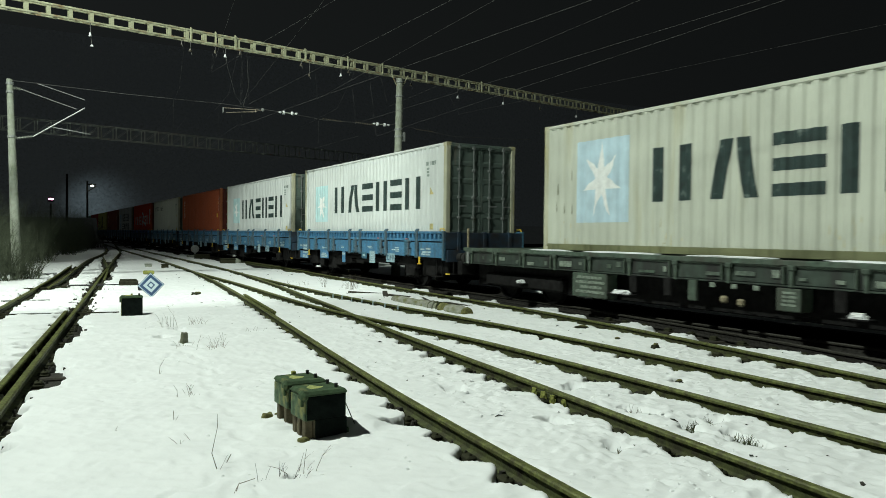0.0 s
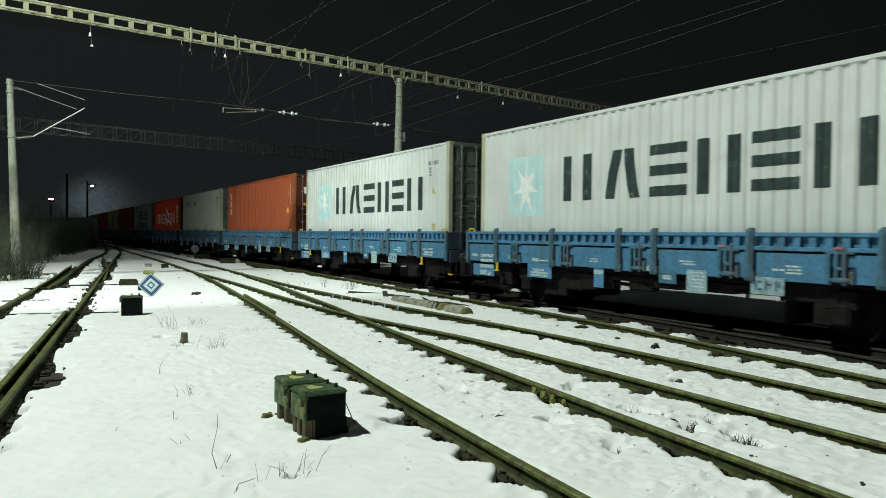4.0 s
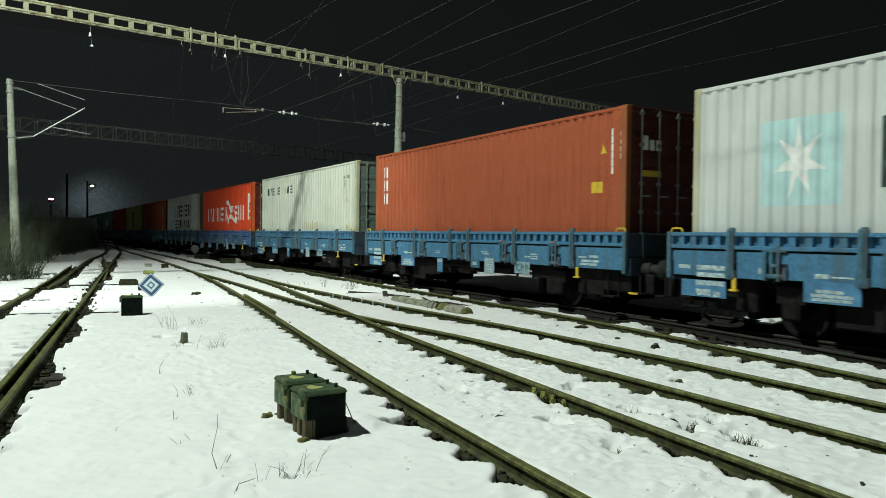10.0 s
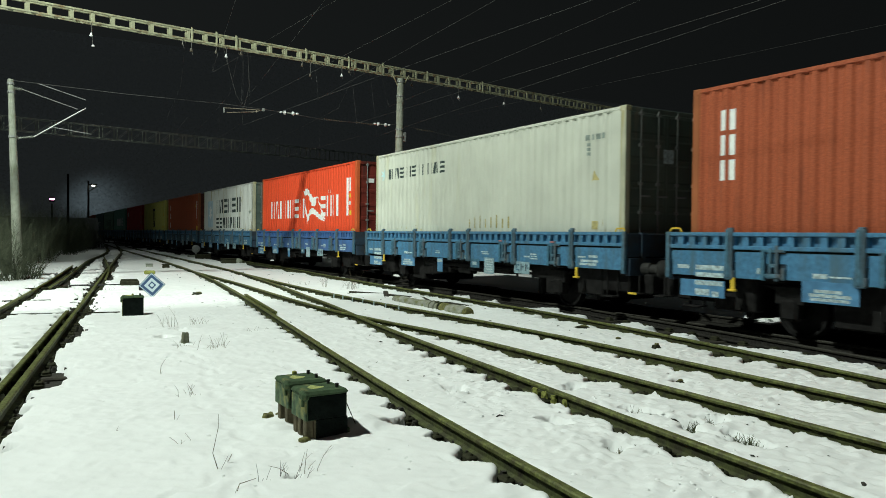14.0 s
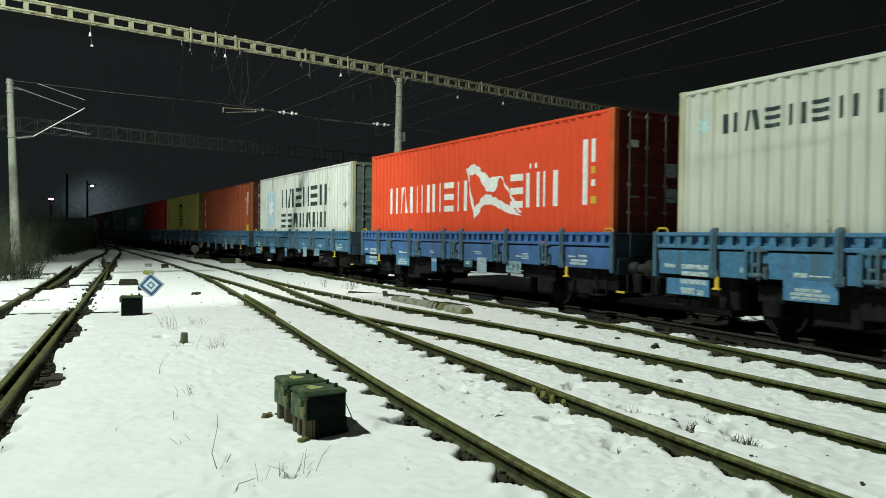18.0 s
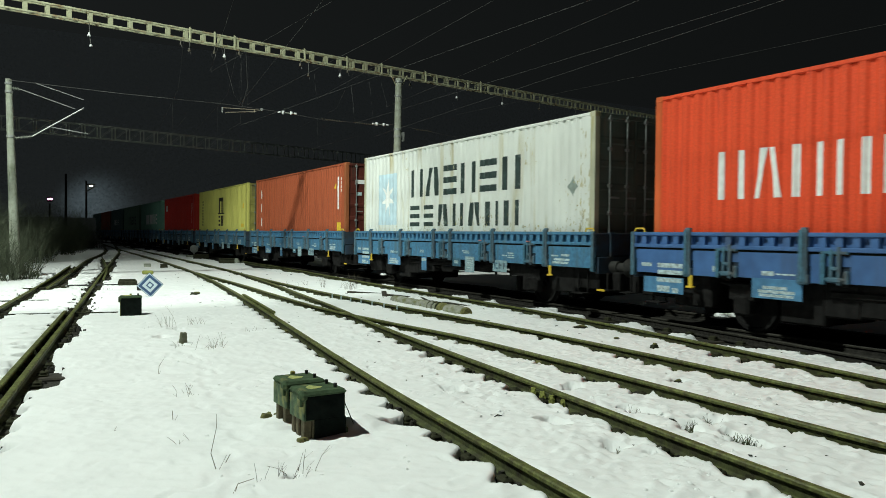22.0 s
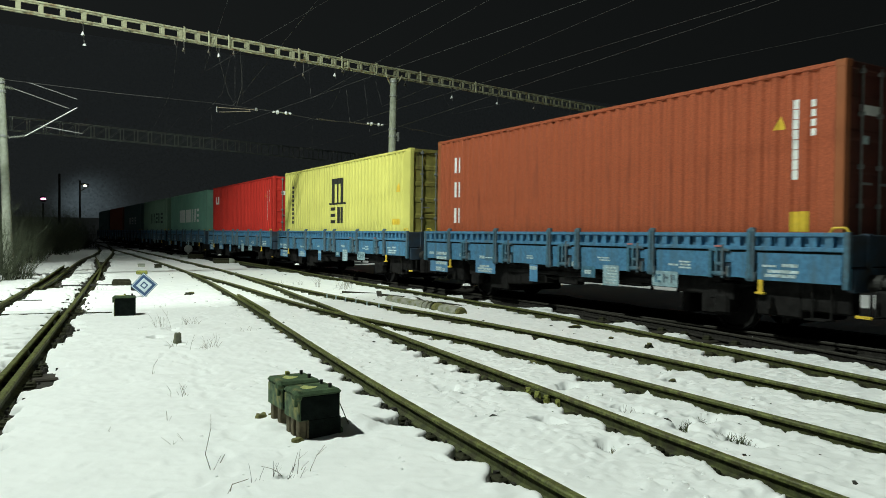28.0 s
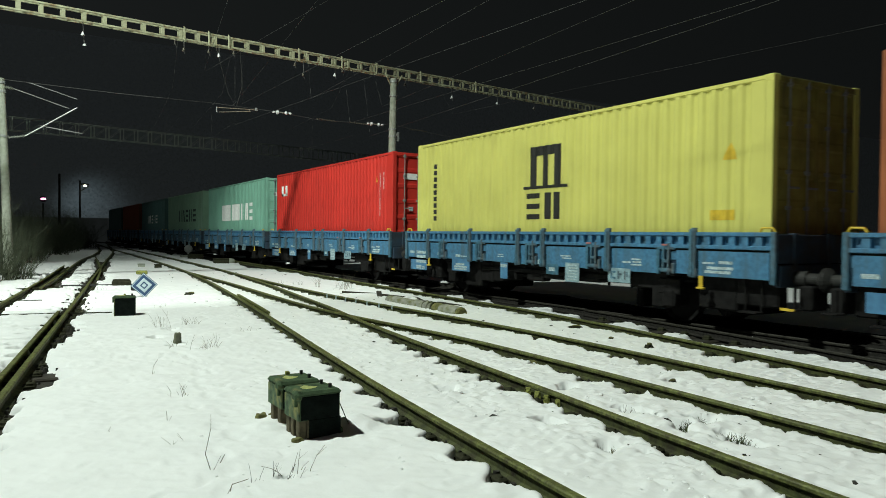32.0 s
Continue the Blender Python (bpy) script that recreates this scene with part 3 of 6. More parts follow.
tagged(new("ballast_stones", heap.mesh("ballast_stones", EARTH, False)), "dark ballast stones along the melted edges of the snow", "stones", kind="stuff")

# crumbs of trodden snow
cy = 2.4 + 17 * rng.rand(5200) ** 1.5
cx = np.where(rng.rand(5200) < 0.06, 0.3 + 0.12 * cy + rng.rand(5200) * 2.4, 2.9 + rng.rand(5200) * 6.9 + 0.06 * cy)
cz, thick = snow_height(cx, cy), fade(cx, cy, 0.7, 81) + 0.5 * fade(cx, cy, 0.2, 82)
crumbs = Shape()
for x, y, z, q in zip(cx, cy, cz, thick):
    if z > 0.03 and q > 0.78:
        r = (0.006 + 0.018 * rng.rand() ** 2) * (1 + y * 0.03)
        turn, squash = rng.rand() * 6.28, 0.5 + 0.5 * rng.rand()
        ring = [(x + math.cos(turn + 1.2566 * i) * r * (0.7 + 0.6 * rng.rand()), y + math.sin(turn + 1.2566 * i) * r * (0.7 + 0.6 * rng.rand()), z - 0.003) for i in range(5)]
        top = [(x + (a - x) * 0.4, y + (b - y) * 0.4, z + r * squash * 0.5) for a, b, _ in ring]
        crumbs.add(ring + top, [(i, (i + 1) % 5, 5 + (i + 1) % 5, 5 + i) for i in range(5)] + [(5, 6, 7, 8, 9)])
tagged(new("snow_crumbs", crumbs.mesh("snow_crumbs", SNOW, False)), "small crumbs of trodden snow", "snow", kind="stuff")

# a lichen-covered rail joint, and pale paint marks along one rail
joint = solid("rail_joint", Shape().soft(-0.04, 0.04, -0.26, 0.26, 0.03, 0.1, 0.012), RAIL_WEB, "lichen-covered fishplate at a rail joint", "rail joint", kind="structure",
              at=pose(float(smooth(RAILS["main_far"], 6.35)), 6.35, 0, 0, 0, -6.5))
for k in range(4):
    part("bolt", Shape().tube((-0.07, -0.2 + k * 0.13, 0.065), (0.07, -0.2 + k * 0.13, 0.065), 0.014), RAIL, joint)
for k in range(7):
    y = 15.0 + k * 0.62
    x = float(smooth(RAILS["branch_far"], y))
    solid("paint_mark", Shape().soft(-0.042, -0.034, -0.035, 0.035, 0.02, RAIL_TOP - 0.005, 0.002).box(-0.04, 0.03, -0.035, 0.035, RAIL_TOP, RAIL_TOP + 0.003), PRINT,
          "pale paint mark across a rail", "paint mark", "rail paint marks", "structure", pose(x, y, 0))

# ---- containers ----
C_LEN, C_WIDE, C_HIGH = 12.192, 2.438, 2.896
WAVE, DEEP = 0.2774, 0.038


def wave_marks():
    """Where the side wall folds, and its depth there: (v, depth)."""
    out, v = [(0.16, 0.0)], 0.2
    while v + WAVE < C_LEN - 0.16:
        out += [(v, 0.0), (v + 0.055, DEEP), (v + 0.14, DEEP), (v + 0.195, 0.0)]
        v += WAVE
    return out + [(C_LEN - 0.16, 0.0)]


FOLDS = wave_marks()


def clip_strip(poly, a, b):
    """The piece of a polygon of (v, z) points that lies between v = a and v = b."""
    for limit, sign in ((a, 1), (b, -1)):
        out = []
        for i, p in enumerate(poly):
            q = poly[i - 1]
            inp, inq = (p[0] - limit) * sign >= 0, (q[0] - limit) * sign >= 0
            if inp != inq:
                t = (limit - q[0]) / (p[0] - q[0])
                out.append((limit, q[1] + t * (p[1] - q[1])))
            if inp:
                out.append(p)
        poly = out
        if len(poly) < 3:
            return []
    return poly


def painted(polys, lift=0.004):
    """Paint on the near side wall: convex polygons of (v, z), laid over the folds."""
    s = Shape()
    for poly in polys:
        for (v0, d0), (v1, d1) in zip(FOLDS, FOLDS[1:]):
            piece = clip_strip(list(poly), v0, v1)
            if piece:
                verts = [(-C_WIDE / 2 + 0.012 + d0 + (d1 - d0) * (v - v0) / (v1 - v0) - lift, C_LEN / 2 - v, z) for v, z in piece]
                s.add(verts, [tuple(range(len(verts)))])
    return s


def rect(v0, v1, z0, z1):
    return [(v0, z0), (v1, z0), (v1, z1), (v0, z1)]


def word_bars(starts, width, z0, z1, stroke=0.2, kinds="uthuhu"):
    """Plain bars that stand in for large lettering, one group a place: upright pairs, leaning pairs or level triples."""
    out = []
    w, h = width * stroke * 1.45, z1 - z0
    for k, v in enumerate(starts):
        kind = kinds[k % len(kinds)]
        if kind == "u":
            out += [rect(v, v + w, z0, z1), rect(v + width - w, v + width, z0, z1)]
        elif kind == "t":
            m = v + width / 2
            out += [[(v, z0), (v + w, z0), (m - w * 0.1, z1), (m - w * 1.1, z1)], [(v + width - w, z0), (v + width, z0), (m + w * 1.1, z1), (m + w * 0.1, z1)]]
        else:
            out += [rect(v, v + width * 0.95, z0 + h * q, z0 + h * (q + 0.2)) for q in (0.0, 0.4, 0.8)]
    return out


def star(v, z, r, squeeze=0.8):
    """Seven rays from a centre, as kites."""
    out = []
    for k in range(7):
        a = math.pi / 2 + 2 * math.pi * k / 7
        p = lambda ang, rad: (v + math.cos(ang) * rad * squeeze, z + math.sin(ang) * rad)
        out.append([(v, z), p(a - math.pi / 7, r * 0.34), p(a, r), p(a + math.pi / 7, r * 0.34)])
    return out


def corrugated(x, z0, z1, outward):
    s = Shape()
    verts = []
    for v, d in FOLDS:
        xx = x + (d if outward < 0 else -d)
        verts += [(xx, C_LEN / 2 - v, z0), (xx, C_LEN / 2 - v, z1)]
    return s.add(verts, [(2 * i, 2 * i + 1, 2 * i + 3, 2 * i + 2) for i in range(len(FOLDS) - 1)])


SHARED = {}


def shared(name, make, mat):
    """A mesh that alike parts of one paint share."""
    key = (name, mat.name)
    if key not in SHARED:
        SHARED[key] = make().mesh(name, mat)
    return SHARED[key]


def end_wall(y, face):
    """A corrugated end wall between the posts."""
    s, verts, n = Shape(), [], 0
    x = -C_WIDE / 2 + 0.14
    while x < C_WIDE / 2 - 0.14 - 0.001:
        for a, d in ((0, 0), (0.07, 0.04), (0.14, 0.04), (0.21, 0)):
            xx = min(x + a, C_WIDE / 2 - 0.14)
            verts += [(xx, y + face * (-d), 0.16), (xx, y + face * (-d), C_HIGH - 0.1)]
        x += 0.27
    n = len(verts) // 2
    return s.add(verts, [(2 * i, 2 * i + 1, 2 * i + 3, 2 * i + 2) for i in range(n - 1)])


def door_leaf(side):
    """One door: a steel sheet pressed into five level fields."""
    s = Shape()
    x0, x1 = (-C_WIDE / 2 + 0.13, -0.01) if side < 0 else (0.01, C_WIDE / 2 - 0.13)
    y = -C_LEN / 2 + 0.03
    rows = [(0.16, 0.0)]
    for k in range(5):
        z = 0.3 + k * 0.51
        rows += [(z, 0.0), (z + 0.04, 0.014), (z + 0.37, 0.014), (z + 0.41, 0.0)]
    rows.append((C_HIGH - 0.12, 0.0))
    verts = []
    for z, d in rows:
        verts += [(x0, y, z), (x0 + 0.05, y, z), (x0 + 0.08, y + d, z), (x1 - 0.08, y + d, z), (x1 - 0.05, y, z), (x1, y, z), (x1, y + 0.05, z), (x0, y + 0.05, z)]
    faces = [(k * 8 + i, k * 8 + (i + 1) % 8, (k + 1) * 8 + (i + 1) % 8, (k + 1) * 8 + i) for k in range(len(rows) - 1) for i in range(8)]
    faces += [tuple(range(8)), tuple(range((len(rows) - 1) * 8, len(rows) * 8))]
    return s.add(verts, faces)


def lock_rod(x):
    s = Shape()
    y = -C_LEN / 2 + 0.0
    s.tube((x, y, 0.1), (x, y, C_HIGH - 0.06), 0.017, n=8)
    for z in (0.14, 0.7, 1.3, 2.1, C_HIGH - 0.14):
        s.soft(x - 0.05, x + 0.05, y - 0.02, y + 0.04, z - 0.035, z + 0.035, 0.008)
    s.soft(x - 0.02, x + 0.26, y - 0.03, y - 0.012, 1.02, 1.06, 0.006)
    return s


def cast_block():
    return Shape().soft(-0.09, 0.09, -0.09, 0.09, -0.06, 0.06, 0.014)


def container(paint, edge, door_paint, label, marks, rod_mat, stickers=(), group="train load", sill=None):
    """A forty-foot box: posts, rails, folded walls, doors at the rear end. marks: (part name, polygons, material, label)."""
    e = thing("shipping_container", pose(0, 0, 0), label, "shipping container", group)
    hw, hl = C_WIDE / 2, C_LEN / 2
    part("side_wall", shared("side_wall_near", lambda: corrugated(-hw + 0.012, 0.14, C_HIGH - 0.07, -1), paint), paint, e)
    part("side_wall", shared("side_wall_off", lambda: corrugated(hw - 0.012, 0.14, C_HIGH - 0.07, 1), paint), paint, e)
    part("front_wall", shared("front_wall", lambda: end_wall(hl - 0.03, 1), paint), paint, e)
    part("roof", shared("roof", lambda: Shape().box(-hw + 0.05, hw - 0.05, -hl + 0.1, hl - 0.1, C_HIGH - 0.05, C_HIGH - 0.025), paint), paint, e)
    part("floor_pan", shared("floor_pan", lambda: Shape().box(-hw + 0.05, hw - 0.05, -hl + 0.1, hl - 0.1, 0.1, 0.14), UNDER), UNDER, e)
    for s in (-1, 1):
        x = s * (hw - 0.035)
        part("top_rail", shared("top_rail%d" % s, lambda: Shape().soft(x - 0.033, x + 0.033, -hl + 0.1, hl - 0.1, C_HIGH - 0.085, C_HIGH - 0.012, 0.01), paint), paint, e)
        part("bottom_rail", shared("bottom_rail%d" % s, lambda: Shape().soft(x - 0.033, x + 0.033, -hl + 0.1, hl - 0.1, 0.015, 0.16, 0.01), sill or paint), sill or paint, e)
        y = s * (hl - 0.05)
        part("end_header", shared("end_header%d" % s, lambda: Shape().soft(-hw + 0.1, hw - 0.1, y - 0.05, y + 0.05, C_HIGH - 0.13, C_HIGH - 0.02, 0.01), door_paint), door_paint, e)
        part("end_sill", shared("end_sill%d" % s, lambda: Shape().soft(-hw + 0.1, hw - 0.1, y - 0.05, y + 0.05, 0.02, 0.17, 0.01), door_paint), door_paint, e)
        for q in (-1, 1):
            px, py = q * (hw - 0.075), s * (hl - 0.08)
            post = part("corner_post", shared("corner_post%d%d" % (s, q), lambda: Shape().soft(px - 0.073, px + 0.073, py - 0.08, py + 0.08, 0.1, C_HIGH - 0.1, 0.014), edge), edge, e)
            for z in (0.06, C_HIGH - 0.06):
                part("corner_casting", shared("corner_casting", cast_block, edge), edge, post, at=pose(q * (hw - 0.09), s * (hl - 0.09), z))
    for s in (-1, 1):
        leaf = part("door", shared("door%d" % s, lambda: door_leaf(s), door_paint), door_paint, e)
        for x in ((0.28, 0.78) if s > 0 else (-0.78, -0.28)):
            part("lock_rod", shared("lock_rod%d" % round(x * 100), lambda: lock_rod(x), rod_mat), rod_mat, leaf)
    for x0, x1, z0, z1, mat in stickers:
        part("door_label", Shape().box(x0, x1, -hl + 0.024, -hl + 0.032, z0, z1), mat, e, "flat label on the door")
    for name, polys, mat, text in marks:
        lift = 0.008 if "star" in name else 0.0055 if name == "rust_stain" else 0.004
        if name in ("lettering_bar", "warning_label"):
            for poly in polys:
                part(name, painted([poly], lift).mesh(name, mat, True, True), mat, e, text)
        else:
            coat = Shape()
            for i, poly in enumerate(polys):
                piece = painted([poly], lift + 0.0012 * (i % 6) if "star" not in name else lift)
                coat.add(piece.v, piece.f)
            part(name, coat.mesh(name, mat, True, True), mat, e, text, kind="stuff" if name in ("code_print", "rust_stain") else "")
    return e


def paint(name, colour, rust=0.12, vary=0.14, dirt=RUST, scale=1.2, rough=0.5, grain=1.1):
    return material(name, colour, rough, vary=vary, scale=grain, dirt=dirt, dirt_amount=rust, dirt_scale=scale, bump=0.12, bump_scale=30, streak=1, gloss=0.3)


P_WHITE = paint("pale_grey_container_paint", (0.625, 0.66, 0.63), 0.03, 0.1, (0.5, 0.52, 0.44))
P_CREAM = paint("stained_white_container_paint", (0.585, 0.61, 0.52), 0.08, 0.12, (0.48, 0.47, 0.27))
P_AGED = paint("aged_cream_container_paint", (0.56, 0.585, 0.49), 0.08, 0.14, (0.4, 0.37, 0.19))
P_OLD = paint("rusting_white_container_paint", (0.7, 0.73, 0.68), 0.16, 0.1, (0.4, 0.34, 0.14), 2.4)
P_EDGE = paint("yellowed_edge_paint", (0.52, 0.52, 0.38), 0.42, 0.3, (0.36, 0.31, 0.12), 5)
P_SILL = paint("olive_stained_sill_paint", (0.2, 0.21, 0.11), 0.3, 0.4, (0.08, 0.085, 0.04), 6)
# door paints are darkened copies: the shade on the rear ends is painted in
P_DOORGREY = paint("shaded_grey_green_door_paint", (0.1, 0.135, 0.115), 0.15, 0.25, (0.16, 0.15, 0.12), 3)
P_OXIDE = paint("brown_red_container_paint", (0.43, 0.102, 0.042), 0.17, 0.4, (0.25, 0.062, 0.028), 8.0, 0.6, 40)
P_OXEDGE = paint("brown_red_edge_paint", (0.35, 0.115, 0.045), 0.1, 0.25)
P_ORANGE = paint("orange_red_container_paint", (0.8, 0.083, 0.026), 0.08, 0.2, (0.6, 0.06, 0.025), 8.0, 0.65, 30)
P_ORANGEDGE = paint("worn_orange_edge_paint", (0.66, 0.13, 0.04), 0.12, 0.3, (0.3, 0.12, 0.05), 3)
P_YELLOW = paint("lemon_yellow_container_paint", (0.66, 0.635, 0.165), 0.05, 0.12, (0.4, 0.36, 0.1))
# these doors too carry the end's shade in their paint, with grime over it
P_OXDOOR = paint("shaded_grimy_brown_door_paint", (0.1, 0.022, 0.014), 0.25, 0.35, (0.05, 0.025, 0.018), 3, 0.6, 3)
P_YELDOOR = paint("shaded_grimy_yellow_door_paint", (0.3, 0.28, 0.07), 0.3, 0.35, (0.14, 0.12, 0.05), 3, 0.6, 3)
P_DARKDOOR = paint("shaded_grimy_dark_red_door_paint", (0.15, 0.022, 0.014), 0.25, 0.35, (0.05, 0.018, 0.014), 3, 0.6, 3)
P_RED = paint("bright_red_container_paint", (0.55, 0.035, 0.025), 0.05, 0.15, (0.3, 0.03, 0.02))
P_GREEN = paint("pale_green_container_paint", (0.22, 0.46, 0.35), 0.05, 0.15, (0.3, 0.4, 0.34))
P_OLIVE = paint("grey_green_container_paint", (0.24, 0.4, 0.28), 0.08, 0.15, (0.2, 0.22, 0.16))
P_TEAL = paint("dark_teal_container_paint", (0.1, 0.2, 0.19), 0.05, 0.15)

SIX = (3.4, 4.82, 6.06, 7.22, 8.38, 9.54)


def star_marks(v0, v1, z0, z1, letters, z_low, z_high, width=0.98, extra=(), ground=STAR_BLUE):
    vc, zc, r = (v0 + v1) / 2, (z0 + z1) / 2, (z1 - z0) * 0.475
    marks = [("colour_panel", [rect(v0, v1, z0, z1)], ground, "pale turquoise square panel"),
             ("star_emblem", star(vc, zc, r, 0.72), LETTER_WHITE, "white seven-rayed star"),
             ("lettering_bar", word_bars(letters, width, z_low, z_high), LETTER_DARK, "large dark green bar")]
    return marks + list(extra)


def small_marks(v=11.2, low=0.9, high=2.3, mat=None, spot=True):
    mat = mat or LETTER_WHITE
    out = [("code_print", [rect(v, v + 0.09, low + k * 0.16, low + k * 0.16 + 0.148) for k in range(int((high - low) / 0.16))], mat, "column of small code bars"),
           ("code_print", [rect(v + 0.3, v + 0.38, high - 0.7 + k * 0.15, high - 0.7 + k * 0.15 + 0.11) for k in range(4)], mat, "")]
    if spot:
        out.append(("warning_triangle", [[(v - 0.34, 1.95), (v - 0.12, 1.95), (v - 0.23, 2.17)]], YELLOW, "small yellow warning triangle"))
    return out


def dark_code():
    grey = FADED_PLACARD
    return [("code_print", [rect(10.95 + k * 0.17, 11.06 + k * 0.17, 2.28, 2.4) for k in range(4)], grey, "small dark code bars"),
            ("code_print", [rect(11.0, 11.08, 1.95 + k * 0.1, 2.02 + k * 0.1) for k in range(3)], grey, ""),
            ("warning_triangle", [[(11.13, 1.4), (11.37, 1.4), (11.25, 1.62)]], WORN_YELLOW, "small yellow warning triangle"),
            ("warning_label", [rect(11.15, 11.35, 0.34, 0.52)], WORN_YELLOW, "small yellow label")]


def flag_marks():
    top = [[(6.3, 2.02), (6.55, 1.82), (7.1, 1.95), (6.7, 2.14)], [(6.55, 2.1), (7.1, 1.6), (7.55, 1.5), (7.4, 1.78)],
           [(7.1, 1.6), (7.3, 1.36), (7.7, 1.32), (8.0, 1.72), (7.55, 1.72)]]
    low = [[(6.72, 0.58), (6.78, 0.95), (7.25, 1.28), (7.2, 1.0)], [(7.25, 1.28), (7.6, 1.25), (7.85, 1.0), (7.2, 1.0)],
           [(7.7, 1.2), (8.6, 0.86), (8.9, 0.68), (8.4, 0.74), (7.6, 1.0)]]
    edge = [[(6.3, 2.02), (6.38, 2.02), (6.8, 0.6), (6.72, 0.58)], [(7.95, 1.72), (8.03, 1.72), (8.9, 0.76), (8.8, 0.76)]]
    return [("flag_emblem", top + low + edge, LETTER_WHITE, "white swallow-tailed flag shape"),
            ("lettering_bar", word_bars([1.5 + k * 0.72 for k in range(7)], 0.52, 0.86, 1.7, 0.16, "utuuuhu"), LETTER_WHITE, "white bar"),
            ("lettering_bar", word_bars([8.45, 9.1, 9.75], 0.55, 0.88, 1.72, 0.16, "huu") + [rect(9.2, 9.32, 1.82, 1.94), rect(9.42, 9.54, 1.82, 1.94)], LETTER_WHITE, "white bar"),
            ("code_print", [rect(11.18, 11.34, 0.88, 2.31)], LETTER_WHITE, "tall white code bar"),
            ("code_print", [rect(11.47, 11.6, 1.8, 2.3), rect(11.47, 11.6, 1.28, 1.42)], LETTER_WHITE, ""),
            ("warning_label", [rect(11.47, 11.6, 1.55, 1.7), rect(11.44, 11.62, 0.9, 1.06)], YELLOW, "small yellow label")]


def monogram_marks():
    arch = [rect(5.62, 5.86, 1.36, 2.22), rect(6.1, 6.32, 1.36, 2.2), rect(6.56, 6.8, 1.36, 2.2), rect(5.62, 6.8, 2.08, 2.3),
            rect(5.4, 7.0, 1.3, 1.37)]
    low = word_bars([5.5, 6.2], 0.56, 0.58, 1.2, 0.26, "hu")
    return [("monogram_arch", arch, LETTER_BLACK, "black arched monogram shape"), ("lettering_bar", low, LETTER_BLACK, "black bar"),
            ("code_print", [rect(0.98, 1.1, 0.6 + k * 0.19, 0.73 + k * 0.19) for k in range(9)], LETTER_BLACK, "column of small dark bars"),
            ("warning_triangle", [[(11.2, 1.55), (11.5, 1.55), (11.35, 1.85)]], YELLOW, "small yellow warning triangle"),
            ("warning_label", [rect(10.95, 11.45, 0.5, 0.68)], YELLOW, "small yellow label")]


def upright_marks(z_list, v0, v1, height):
    w = (v1 - v0) * 0.4
    return [("lettering_bar", [p for z in z_list for p in (rect(v0, v0 + w, z, z + height), rect(v1 - w, v1, z, z + height))], LETTER_WHITE, "white bar")]


def stains(seed, count, low=0.16, high=0.62, v0=3.2, v1=11.9, mat=None, size=1.0):
    """Ragged rust and moss stains low on the wall."""
    r = random.Random(seed)
    polys = []
    spots = [r.uniform(v0, v1) for _ in range(max(3, count // 9))]
    for _ in range(count):
        v = min(v1, max(v0, r.choice(spots) + r.gauss(0, 0.16)))
        z = low + (high - low) * r.random() ** 2
        w, h = 0.004 + 0.014 * r.random() ** 2, size * (0.03 + 0.2 * r.random() ** 2)
        lean = r.gauss(0, 0.006)
        polys.append([(v - w, z + h * 0.1), (v + lean, z), (v + w, z + h * 0.25), (v + w * 0.5, z + h), (v - w * 0.6, z + h * 0.8)])
    return [("rust_stain", polys, mat or STAIN, "mossy rust stains")]


STAIN = material("mossy_rust_stain", (0.46, 0.4, 0.16), 0.9, vary=0.5, scale=9)
SMEAR = material("dark_green_smear", (0.3, 0.32, 0.22), 0.9, vary=0.5, scale=12)
DRIP = material("pale_yellow_drip_stain", (0.6, 0.57, 0.38), 0.9, vary=0.3, scale=5)


